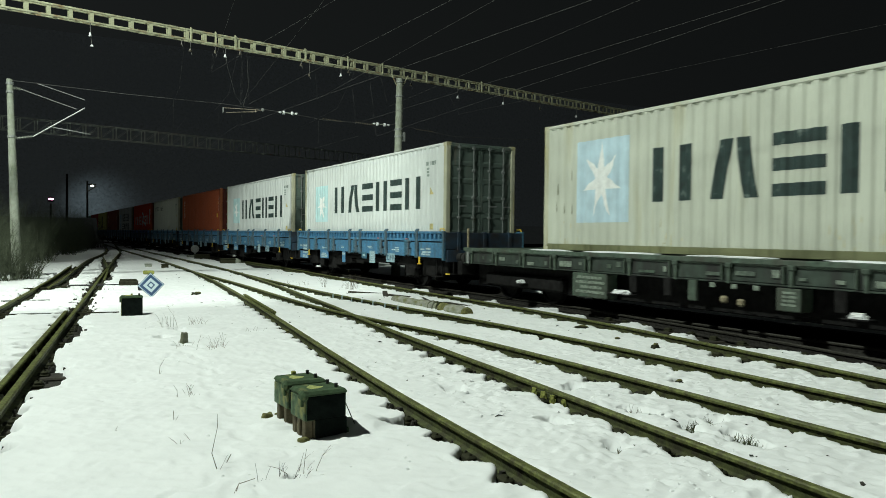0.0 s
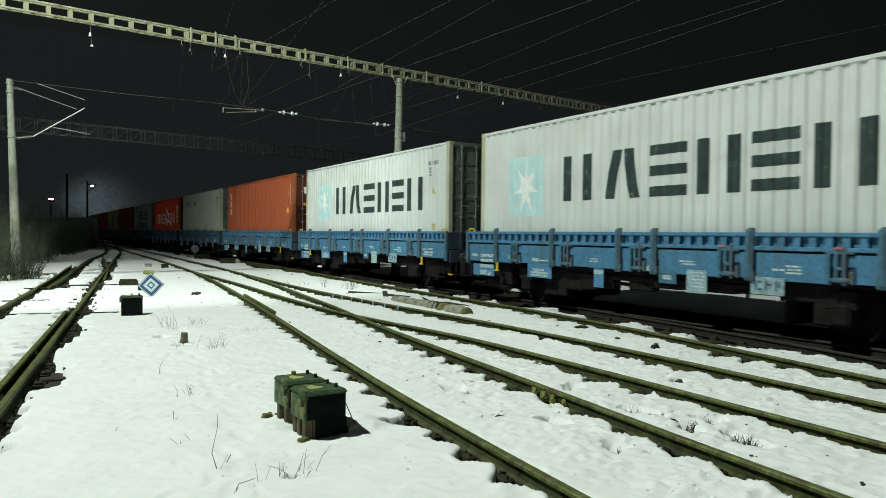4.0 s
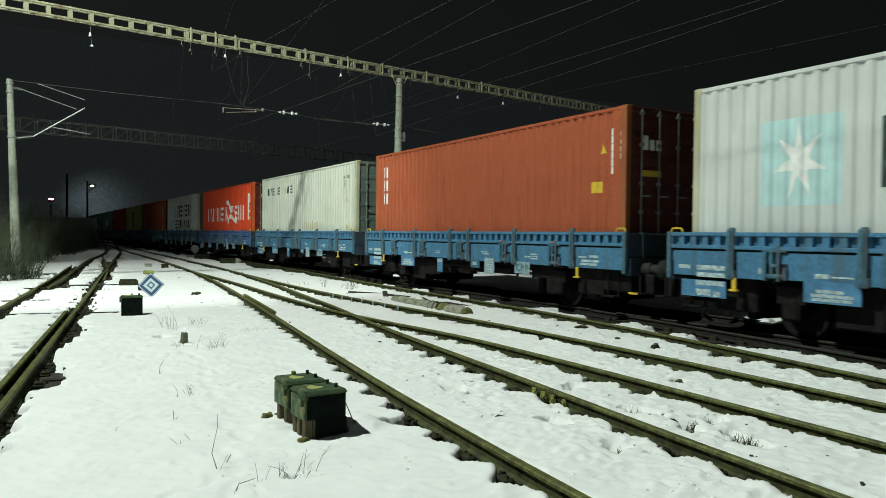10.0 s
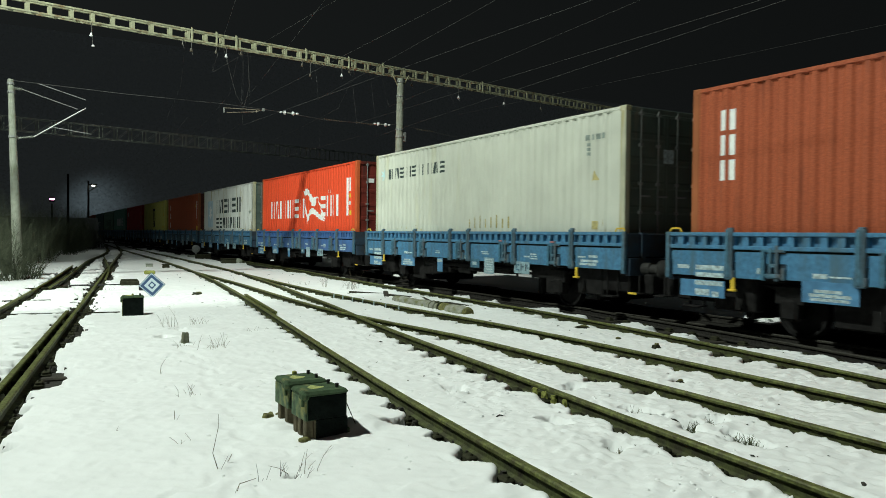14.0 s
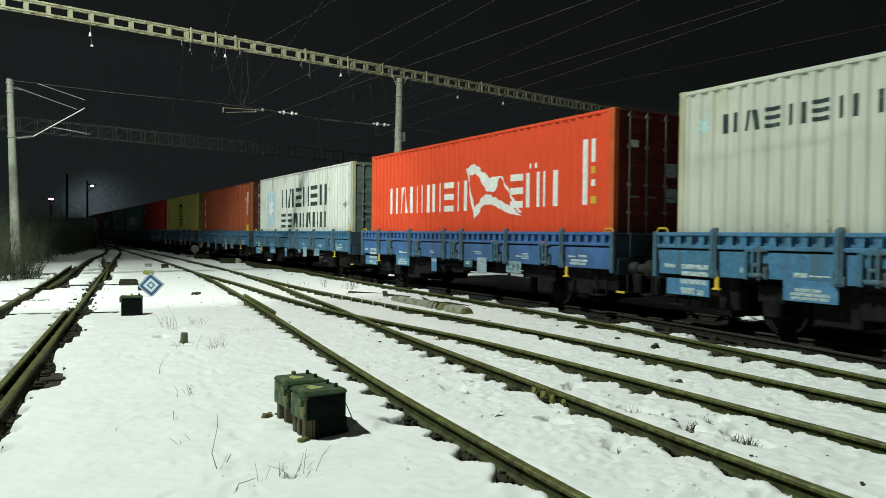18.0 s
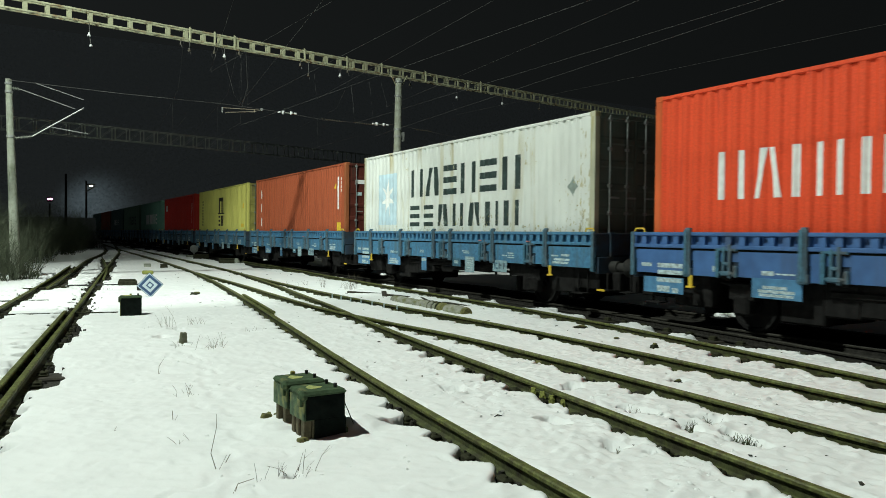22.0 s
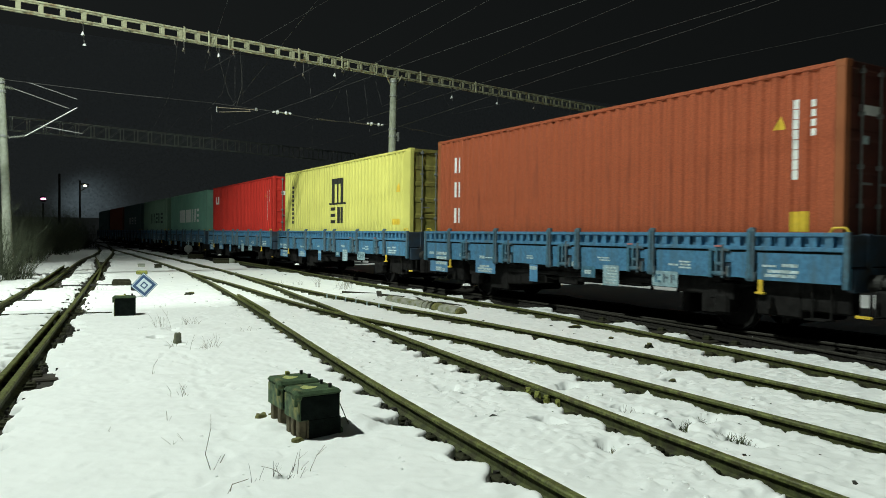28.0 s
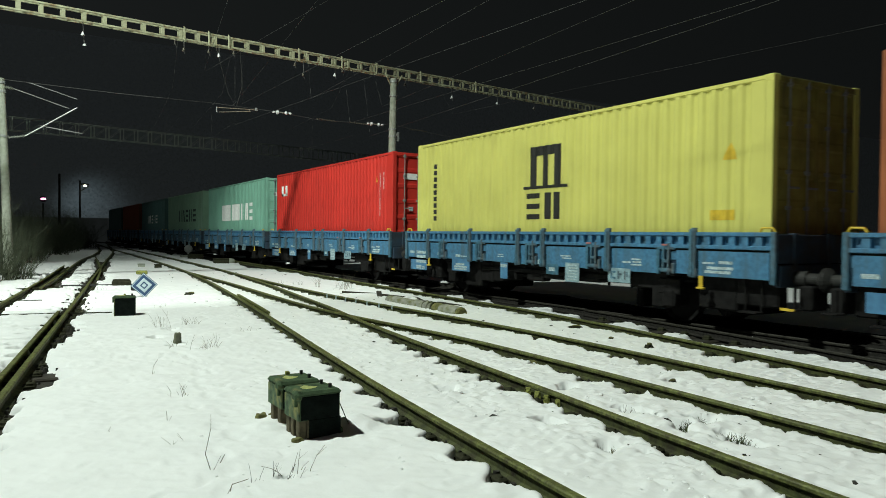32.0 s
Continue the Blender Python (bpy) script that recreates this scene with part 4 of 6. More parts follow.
LOADS = [
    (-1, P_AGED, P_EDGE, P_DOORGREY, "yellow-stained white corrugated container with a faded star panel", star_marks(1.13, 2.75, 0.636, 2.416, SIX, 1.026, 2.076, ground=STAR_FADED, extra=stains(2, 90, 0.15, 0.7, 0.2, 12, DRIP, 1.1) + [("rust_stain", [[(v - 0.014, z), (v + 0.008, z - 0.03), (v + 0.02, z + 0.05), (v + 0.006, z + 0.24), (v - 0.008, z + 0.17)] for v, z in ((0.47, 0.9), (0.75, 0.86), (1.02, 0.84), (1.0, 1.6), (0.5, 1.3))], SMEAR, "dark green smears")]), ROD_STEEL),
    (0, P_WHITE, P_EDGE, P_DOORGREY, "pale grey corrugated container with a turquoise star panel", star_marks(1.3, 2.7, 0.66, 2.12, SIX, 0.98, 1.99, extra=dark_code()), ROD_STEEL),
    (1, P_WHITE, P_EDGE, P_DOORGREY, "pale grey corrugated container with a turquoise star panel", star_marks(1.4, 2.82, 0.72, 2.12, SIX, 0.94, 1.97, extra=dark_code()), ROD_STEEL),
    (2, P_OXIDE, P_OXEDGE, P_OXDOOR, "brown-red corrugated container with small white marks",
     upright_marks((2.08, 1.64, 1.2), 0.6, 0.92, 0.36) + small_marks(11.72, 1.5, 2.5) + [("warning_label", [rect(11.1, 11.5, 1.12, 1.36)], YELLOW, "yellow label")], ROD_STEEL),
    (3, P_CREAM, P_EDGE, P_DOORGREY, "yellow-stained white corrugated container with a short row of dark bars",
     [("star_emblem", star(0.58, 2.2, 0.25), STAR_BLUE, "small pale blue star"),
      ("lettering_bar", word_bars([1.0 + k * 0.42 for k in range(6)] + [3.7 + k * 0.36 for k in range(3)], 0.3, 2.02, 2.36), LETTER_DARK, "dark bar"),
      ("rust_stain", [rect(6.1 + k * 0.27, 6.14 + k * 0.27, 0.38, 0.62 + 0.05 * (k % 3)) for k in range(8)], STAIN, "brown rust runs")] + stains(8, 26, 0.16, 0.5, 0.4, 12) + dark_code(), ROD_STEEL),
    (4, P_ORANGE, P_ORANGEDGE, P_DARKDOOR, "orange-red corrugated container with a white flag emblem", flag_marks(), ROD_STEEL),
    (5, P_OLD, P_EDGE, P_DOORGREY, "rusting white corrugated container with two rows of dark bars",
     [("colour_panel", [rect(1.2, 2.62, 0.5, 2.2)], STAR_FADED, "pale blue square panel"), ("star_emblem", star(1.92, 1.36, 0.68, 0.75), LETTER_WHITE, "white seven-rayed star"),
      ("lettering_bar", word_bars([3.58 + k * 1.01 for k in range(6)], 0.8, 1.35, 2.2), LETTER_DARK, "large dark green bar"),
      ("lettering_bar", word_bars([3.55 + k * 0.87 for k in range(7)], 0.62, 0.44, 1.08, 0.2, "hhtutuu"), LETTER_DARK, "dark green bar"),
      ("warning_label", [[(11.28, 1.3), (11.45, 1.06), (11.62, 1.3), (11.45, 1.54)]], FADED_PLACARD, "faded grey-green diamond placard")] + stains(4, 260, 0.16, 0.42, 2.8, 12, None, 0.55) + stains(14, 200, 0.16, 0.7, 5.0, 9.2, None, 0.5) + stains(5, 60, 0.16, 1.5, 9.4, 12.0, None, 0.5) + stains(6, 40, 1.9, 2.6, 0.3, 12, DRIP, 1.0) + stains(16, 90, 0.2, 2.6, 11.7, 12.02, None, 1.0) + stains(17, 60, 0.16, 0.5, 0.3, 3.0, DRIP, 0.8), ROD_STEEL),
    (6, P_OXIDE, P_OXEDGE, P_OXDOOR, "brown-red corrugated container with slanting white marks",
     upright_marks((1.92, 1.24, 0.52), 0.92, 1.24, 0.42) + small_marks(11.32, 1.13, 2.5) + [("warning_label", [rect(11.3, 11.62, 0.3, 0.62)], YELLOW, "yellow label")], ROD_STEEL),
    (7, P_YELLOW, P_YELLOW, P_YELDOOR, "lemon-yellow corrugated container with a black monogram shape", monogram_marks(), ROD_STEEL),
    (8, P_RED, P_RED, P_RED, "bright red corrugated container with a white mark", [("lettering_bar", [rect(0.7, 0.98, 1.86, 2.32), rect(1.12, 1.42, 1.86, 2.32), rect(0.7, 1.42, 1.86, 1.98)], LETTER_WHITE, "white mark")] + small_marks(11.15, 0.8, 2.4), ROD_STEEL),
    (9, P_GREEN, P_GREEN, P_GREEN, "pale green corrugated container with white blocks", [("lettering_bar", [rect(3.4, 5.4, 0.85, 1.75), rect(5.7, 7.3, 0.85, 1.75)] + word_bars([7.6, 8.4, 9.2], 0.6, 0.85, 1.75), LETTER_WHITE, "white block")], ROD_STEEL),
    (10, P_OLIVE, P_OLIVE, P_OLIVE, "grey-green corrugated container with dark bars", [("lettering_bar", word_bars([4.3 + k * 1.2 for k in range(5)], 0.9, 0.9, 1.75), LETTER_DARK, "dark bar")], ROD_STEEL),
    (11, P_TEAL, P_TEAL, P_TEAL, "dark teal corrugated container", [("lettering_bar", word_bars([3.6 + k * 1.1 for k in range(5)], 0.8, 0.9, 1.6), LETTER_WHITE, "white bar")], ROD_STEEL),
    (12, P_OXIDE, P_OXEDGE, P_OXIDE, "brown-red corrugated container far down the train", [], ROD_STEEL),
    (13, P_TEAL, P_TEAL, P_TEAL, "dark teal corrugated container far down the train", [], ROD_STEEL),
]

# ---- wagons ----


def lump(w, d, h, seed, n=7, rough=0.25):
    """A worn, uneven stone block, standing on z = 0."""
    rng = random.Random(seed)
    s, verts, rows = Shape(), [], 5
    for k in range(rows):
        f = k / (rows - 1)
        pinch = 1.0 - 0.28 * f**2
        for i in range(n * 2):
            a = math.pi * i / n
            c, q = math.cos(a), math.sin(a)
            g = 1 / max(abs(c), abs(q)) ** 0.75
            r = pinch * g * (1 - rough * rng.random())
            verts.append((c * w / 2 * r, q * d / 2 * r, h * (f - 0.15) + (rng.random() - 0.5) * rough * h * 0.5 * f))
    m = n * 2
    faces = [(k * m + i, k * m + (i + 1) % m, (k + 1) * m + (i + 1) % m, (k + 1) * m + i) for k in range(rows - 1) for i in range(m)]
    return s.add(verts, faces + [tuple(range((rows - 1) * m, rows * m))])


# much darker than BLUE, for set-back sole bars and wagon ends
INKY_BLUE = material("inky_blue_paint", (0.02, 0.045, 0.075), 0.75, vary=0.4, scale=4, dirt=(0.025, 0.022, 0.02), dirt_amount=0.5, dirt_scale=3)
SPACING = 13.92
MOVERS = []       # (thing, distance of its origin ahead of the first load's rear end, height)
WHEELS = []
STAKES = (1.02, 3.3, 5.46, 6.43, 8.57, 10.76)
HINGES = (1.87, 3.81, 5.99, 8.14, 10.13)


def wheelset():
    """Two wheels on an axle, turned about x."""
    s = Shape()
    for d in (-1, 1):
        x = 0.7525 * d
        s.lathe([(x - 0.065 * d, 0.14), (x - 0.065 * d, 0.49), (x - 0.04 * d, 0.49), (x - 0.03 * d, 0.465), (x + 0.07 * d, 0.455), (x + 0.07 * d, 0.4),
                 (x + 0.03 * d, 0.38), (x + 0.03 * d, 0.16), (x + 0.09 * d, 0.14), (x + 0.09 * d, 0.1)], n=28)
    s.tube((-1.05, 0, 0), (1.05, 0, 0), 0.075, n=12)
    return s


def spring(n_leaf=7):
    s = Shape()
    for k in range(n_leaf):
        h = 0.6 - k * 0.075
        s.soft(-0.06, 0.06, -h, h, -0.016 * k - 0.014, -0.016 * k, 0.004)
    s.soft(-0.075, 0.075, -0.06, 0.06, -0.13, 0.012, 0.008)
    return s


def buffer_shape():
    s = Shape()
    s.lathe([(0, 0.13), (0.22, 0.13), (0.22, 0.1), (0.42, 0.1), (0.42, 0.11), (0.5, 0.2), (0.52, 0.2), (0.53, 0.18)], "Y", 18)
    return s


def local(v):
    return 6.0 - v


def drop_side(v0, v1, side):
    """One drop-side board between two stakes: frame, recessed upper row, middle rail and plain lower panel."""
    s = Shape()
    y0, y1 = local(v1), local(v0)
    f = lambda a, b: (min(a * side, b * side), max(a * side, b * side))
    x_out, x_mid, x_in = 1.395, 1.375, 1.345
    s.box(*f(1.29, 1.315), y0, y1, 1.36, 1.86)
    s.box(*f(1.31, x_mid - 0.012), y0, y1, 1.36, 1.52)
    s.soft(*f(1.31, x_out + 0.025), y0, y1, 1.80, 1.87, 0.012)
    s.soft(*f(1.31, x_out + 0.022), y0, y1, 1.575, 1.645, 0.01)
    n = max(2, round((y1 - y0) / 0.27))
    for i in range(n + 1):
        y = y0 + (y1 - y0) * i / n
        a, b = max(y0, y - 0.06), min(y1, y + 0.06)
        s.box(*f(1.31, x_out), a, b, 1.64, 1.805)
    return s


def lower_sill(side):
    s = Shape()
    f = lambda a, b: (min(a * side, b * side), max(a * side, b * side))
    s.soft(*f(1.25, 1.345), -6.36, 6.36, 1.14, 1.36, 0.01)
    return s


def stake_shape(side):
    s = Shape()
    f = lambda a, b: (min(a * side, b * side), max(a * side, b * side))
    s.soft(*f(1.37, 1.45), -0.075, 0.075, 1.06, 1.92, 0.015)
    s.soft(*f(1.445, 1.47), -0.03, 0.03, 1.1, 1.88, 0.008)
    s.soft(*f(1.33, 1.44), -0.1, 0.1, 1.08, 1.22, 0.012)
    s.soft(*f(1.34, 1.43), -0.05, 0.05, 1.9, 1.95, 0.015)
    return s


def hinge_shape(side):
    s = Shape()
    f = lambda a, b: (min(a * side, b * side), max(a * side, b * side))
    s.soft(*f(1.375, 1.43), -0.09, -0.03, 1.08, 1.66, 0.012)
    s.soft(*f(1.37, 1.42), -0.2, 0.24, 1.545, 1.6, 0.012)
    s.soft(*f(1.36, 1.42), 0.16, 0.24, 1.08, 1.58, 0.012)
    s.soft(*f(1.36, 1.44), -0.22, -0.14, 1.1, 1.3, 0.02)
    s.soft(*f(1.375, 1.43), 0.03, 0.09, 1.16, 1.62, 0.012)
    s.soft(*f(1.36, 1.45), -0.12, 0.12, 1.12, 1.2, 0.02)
    s.soft(*f(1.37, 1.44), -0.06, 0.07, 1.3, 1.36, 0.015)
    s.tube((1.42 * side, -0.15, 1.17), (1.42 * side, 0.15, 1.17), 0.022)
    return s


def plate_shape(y0, y1, z0, z1, x):
    return Shape().soft(x - 0.012, x, y0, y1, z0, z1, 0.004)


def line_bars(y0, y1, z0, z1, rows, x):
    """Plain bars in place of the small print on a plate."""
    s = Shape()
    rng = random.Random(int(1000 * (y0 + 50)) + rows)
    h = (z1 - z0) / rows
    for k in range(rows):
        a = y0 + (y1 - y0) * rng.uniform(0, 0.12)
        b = y1 - (y1 - y0) * rng.uniform(0, 0.25)
        s.box(x - 0.006, x, a, b, z0 + k * h + h * 0.22, z0 + k * h + h * 0.78)
    return s


def blue_wagon():
    e = thing("flat_wagon", pose(0, 0, 0), "blue two-axle flat wagon with low drop sides", "railway wagon", "blue wagons of the train")
    part("deck", Shape().box(-1.34, 1.34, -6.36, 6.36, 1.36, 1.55), DECK_WOOD, e, "dark plank deck")
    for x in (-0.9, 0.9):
        part("long_sill", Shape().soft(x - 0.1, x + 0.1, -6.3, 6.3, 0.98, 1.36, 0.02), UNDER, e, "black sill")
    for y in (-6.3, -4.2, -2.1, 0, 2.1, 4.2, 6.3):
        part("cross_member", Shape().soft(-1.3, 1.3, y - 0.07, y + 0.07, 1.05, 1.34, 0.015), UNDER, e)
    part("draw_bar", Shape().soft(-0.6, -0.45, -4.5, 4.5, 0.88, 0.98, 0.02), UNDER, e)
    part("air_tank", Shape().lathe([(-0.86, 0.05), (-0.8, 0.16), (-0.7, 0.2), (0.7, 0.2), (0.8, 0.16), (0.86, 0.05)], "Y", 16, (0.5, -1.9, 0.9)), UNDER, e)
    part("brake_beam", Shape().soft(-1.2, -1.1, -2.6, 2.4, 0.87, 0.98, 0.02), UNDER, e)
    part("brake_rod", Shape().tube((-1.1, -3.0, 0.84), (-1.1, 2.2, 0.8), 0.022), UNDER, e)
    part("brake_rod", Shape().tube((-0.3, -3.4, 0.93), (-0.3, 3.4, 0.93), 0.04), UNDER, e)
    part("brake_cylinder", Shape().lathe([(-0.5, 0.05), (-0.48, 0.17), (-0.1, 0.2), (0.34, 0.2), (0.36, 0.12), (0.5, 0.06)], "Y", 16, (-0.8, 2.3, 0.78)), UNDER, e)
    # brake gear between the axles; the end blocks are added to hide snow beyond
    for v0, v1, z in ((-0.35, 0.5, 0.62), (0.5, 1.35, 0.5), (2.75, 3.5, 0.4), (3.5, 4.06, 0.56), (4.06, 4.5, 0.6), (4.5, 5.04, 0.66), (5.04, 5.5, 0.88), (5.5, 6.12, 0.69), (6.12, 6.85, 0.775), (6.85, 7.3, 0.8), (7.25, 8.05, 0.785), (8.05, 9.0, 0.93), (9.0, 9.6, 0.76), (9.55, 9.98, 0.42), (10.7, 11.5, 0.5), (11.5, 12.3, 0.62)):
        part("brake_hanger", Shape().soft(-1.16, -0.9, local(v1) - 0.01, local(v0) + 0.01, z, 1.12, 0.03), UNDER, e, "black block of brake gear")
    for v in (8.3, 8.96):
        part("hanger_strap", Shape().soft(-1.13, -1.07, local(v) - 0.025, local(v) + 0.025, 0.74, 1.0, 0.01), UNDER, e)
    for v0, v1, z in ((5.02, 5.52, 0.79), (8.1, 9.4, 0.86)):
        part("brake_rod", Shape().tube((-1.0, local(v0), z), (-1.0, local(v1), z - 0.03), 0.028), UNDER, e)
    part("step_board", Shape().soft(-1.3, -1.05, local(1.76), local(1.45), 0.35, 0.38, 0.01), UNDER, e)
    part("snow_patch", lump(0.2, 0.26, 0.06, 14, 7, 0.45), SNOW, e, "white snow patch set at the underframe", pose(-1.18, local(1.6), 0.388))
    # the box beside each hose is added to hide the bright snow beyond
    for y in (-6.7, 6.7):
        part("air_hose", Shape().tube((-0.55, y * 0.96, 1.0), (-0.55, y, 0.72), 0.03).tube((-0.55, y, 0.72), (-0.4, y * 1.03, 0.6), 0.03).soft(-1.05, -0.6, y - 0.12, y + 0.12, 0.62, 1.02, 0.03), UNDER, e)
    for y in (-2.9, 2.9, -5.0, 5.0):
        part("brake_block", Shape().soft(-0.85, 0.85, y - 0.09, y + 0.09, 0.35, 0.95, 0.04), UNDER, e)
    bounds = (-0.37,) + STAKES + (12.38,)
    for side in (-1, 1):
        part("sole_bar", lower_sill(side), INKY_BLUE, e, "very dark blue sole bar")
        part("lower_flange", Shape().box(min(1.22 * side, 1.36 * side), max(1.22 * side, 1.36 * side), -6.37, 6.37, 1.11, 1.139), INKY_BLUE, e)
        for a, b in zip(bounds, bounds[1:]):
            board = part("side_board", drop_side(a + 0.03, b - 0.03, side), BLUE, e)
            if side < 0:
                cuts = [a + 0.1] + [q for v in HINGES if a < v < b for q in (v - 0.26, v + 0.22)] + [b - 0.1]
                # dark strip that paints the shadow line in the gap below the rail
                part("seam", Shape().box(-1.3715, -1.36, local(b) + 0.06, local(a) - 0.06, 1.547, 1.574), GREEN_BLACK, board)
                for p, (c, d) in enumerate(zip(cuts[::2], cuts[1::2])):
                    part("lower_panel", plate_shape(local(d), local(c), 1.09 + 0.02 * (p % 2), 1.54, -1.366), BLUE, board)
        for v in STAKES:
            part("stake", shared("stake%d" % side, lambda: stake_shape(side), BLUE_DARK), BLUE_DARK, e, at=pose(0, local(v), 0))
        for v in HINGES:
            part("hinge_post", shared("hinge%d" % side, lambda: hinge_shape(side), BLUE_DARK), BLUE_DARK, e, at=pose(0, local(v), 0))
        for v in (-0.36, 12.37):
            part("end_post", shared("end_post%d" % side, lambda: Shape().soft(min(1.34 * side, 1.43 * side), max(1.34 * side, 1.43 * side), -0.05, 0.05, 1.02, 1.88, 0.015), BLUE_DARK), BLUE_DARK, e, at=pose(0, local(v), 0))
            part("corner_handle", shared("corner_handle", lambda: Shape().tube((0, -0.14, 0), (0, -0.1, 0.07), 0.018).tube((0, -0.1, 0.07), (0, 0.1, 0.07), 0.018).tube((0, 0.1, 0.07), (0, 0.14, 0), 0.018), YELLOW),
                 YELLOW, e, "yellow corner handle", pose(1.36 * side, local(v) + (-0.14 if v < 0 else 0.14), 1.87))
    for y in (-6.38, 6.38):
        board = Shape().soft(-1.36, 1.36, y - 0.035, y + 0.035, 1.36, 1.84, 0.012)
        for x in (-0.9, 0, 0.9):
            board.soft(x - 0.06, x + 0.06, y - 0.06, y + 0.06, 1.1, 1.86, 0.012)
        part("end_board", board, INKY_BLUE, e, "very dark blue end board")
        part("buffer_beam", Shape().soft(-1.3, 1.3, y - 0.06, y + 0.06, 0.98, 1.34, 0.015), INKY_BLUE, e)
        for x in (-0.875, 0.875):
            s = 1 if y > 0 else -1
            part("buffer", shared("buffer", buffer_shape, BUFFER), BUFFER, e, "greasy round buffer", pose(x, y + 0.05 * s, 1.12, 0, 0, 0 if s > 0 else 180))
        part("coupling_hook", Shape().soft(-0.04, 0.04, y - 0.1, y + 0.1, 1.0, 1.14, 0.02).tube((0, y, 1.05), (0, y * 1.06, 0.82), 0.03), UNDER, e)
    # plates and print on the near side
    x = -1.385
    plates = ((-0.06, 0.92, 0.72, 1.02, PLATE, "worn blue data plate with white print", ((0.28, 0.88, 0.93, 1.01), (0.29, 0.6, 0.75, 0.86), (0.66, 0.8, 0.74, 0.83))),
              (2.37, 3.28, 0.79, 1.12, PLATE, "blue data plate with white print", ((2.58, 3.02, 0.95, 1.0), (2.5, 3.16, 0.885, 0.935), (2.52, 3.14, 0.825, 0.87))),
              (4.72, 5.02, 0.7, 1.1, PLATE, "small blue data plate with a white head", ((4.73, 5.01, 0.98, 1.06),)),
              (6.55, 6.98, 0.9, 1.14, BLUE_DARK, "grimy blue plate", ((6.66, 6.86, 0.98, 1.06),)),
              (7.22, 7.68, 0.77, 1.19, PALE_PLATE, "pale blue-white data plate with lines of print", ()),
              (8.58, 9.2, 0.85, 1.14, PALE_PLATE, "white plate with dark marks", ()))
    for v0, v1, z0, z1, mat, text, blocks in plates:
        p = part("data_plate", plate_shape(local(v1), local(v0), z0, z1, x), mat, e, text)
        for a, b, c, d in blocks:
            part("print_block", Shape().box(x - 0.018, x - 0.014, local(b), local(a), c, d), PRINT, p, "worn white print block")
        if v0 == 7.22:
            part("small_print", line_bars(local(v1) + 0.04, local(v0) - 0.04, z0 + 0.03, z1 - 0.02, 6, x - 0.014), PRINT, p, kind="stuff")
        if v0 == 8.58:
            for a, b, c, d in ((8.66, 8.7, 0.92, 1.08), (8.72, 8.8, 1.04, 1.08), (8.72, 8.8, 0.92, 0.96), (8.86, 8.9, 0.92, 1.08), (8.9, 8.98, 1.0, 1.04), (9.04, 9.08, 0.92, 1.08), (9.1, 9.14, 0.98, 1.08)):
                part("print_block", Shape().box(x - 0.018, x - 0.014, local(b), local(a), c, d), BLUE_DARK, p, "dark print bar")
    for a, b, c, d in ((0.28, 0.88, 1.2, 1.285), (0.28, 0.88, 1.075, 1.155), (-0.14, 0.12, 1.21, 1.28), (0.9, 0.98, 1.18, 1.28), (2.54, 2.77, 1.165, 1.24), (2.8, 3.15, 1.185, 1.21),
                       (11.0, 11.55, 1.15, 1.2), (11.05, 11.6, 1.22, 1.27), (10.95, 11.2, 1.31, 1.345), (11.3, 11.58, 1.32, 1.37), (1.55, 1.66, 1.18, 1.28), (6.22, 6.38, 1.12, 1.22)):
        part("print_block", Shape().box(-1.383, -1.379, local(b), local(a), c, d), PRINT, e, "worn white print block")
    for v0, v1, z0, z1, rows in ((7.0, 7.42, 1.26, 1.36, 2), (4.5, 4.85, 1.22, 1.32, 2), (9.2, 9.5, 1.2, 1.36, 3), (8.95, 9.2, 1.24, 1.3, 1)):
        part("small_print", line_bars(local(v1), local(v0), z0, z1, rows, -1.378), PRINT, e, kind="stuff")
    for v in (8.02, 10.11):
        part("reflector", Shape().soft(-1.445, -1.425, local(v) - 0.07, local(v) + 0.07, 1.615, 1.65, 0.006), TAG_RED, e, "dull pink-red tag")
    for v in (1.1, 10.95):
        part("brake_handle", Shape().soft(-1.43, -1.4, local(v) - 0.045, local(v) + 0.045, 0.88, 1.1, 0.01).soft(-1.46, -1.38, local(v) - 0.08, local(v) + 0.08, 0.86, 0.9, 0.012), YELLOW, e, "yellow brake handle")
    for v in (0.2, 11.9):
        part("footstep", Shape().soft(-1.42, -1.18, local(v) - 0.18, local(v) + 0.18, 0.52, 0.55, 0.006).box(-1.25, -1.22, local(v) - 0.17, local(v) - 0.14, 0.54, 1.1).box(-1.25, -1.22, local(v) + 0.14, local(v) + 0.17, 0.54, 1.1), UNDER, e)
    for v in (-0.62, 12.62):
        y = local(v)
        step = part("end_step", Shape().soft(-1.38, -1.12, y - 0.13, y + 0.13, 0.63, 0.655, 0.006).box(-1.2, -1.17, y - 0.02, y + 0.02, 0.65, 1.0), UNDER, e)
        if v > 0:
            part("step_edge", Shape().soft(-1.392, -1.381, y - 0.12, y + 0.12, 0.625, 0.67, 0.004), YELLOW, step, "yellow step edge")
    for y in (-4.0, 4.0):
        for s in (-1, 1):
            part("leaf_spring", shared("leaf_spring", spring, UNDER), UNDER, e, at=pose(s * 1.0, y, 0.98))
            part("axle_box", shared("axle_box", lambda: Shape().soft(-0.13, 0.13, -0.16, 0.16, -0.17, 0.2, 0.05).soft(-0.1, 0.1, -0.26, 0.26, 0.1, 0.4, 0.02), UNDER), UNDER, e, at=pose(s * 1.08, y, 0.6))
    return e


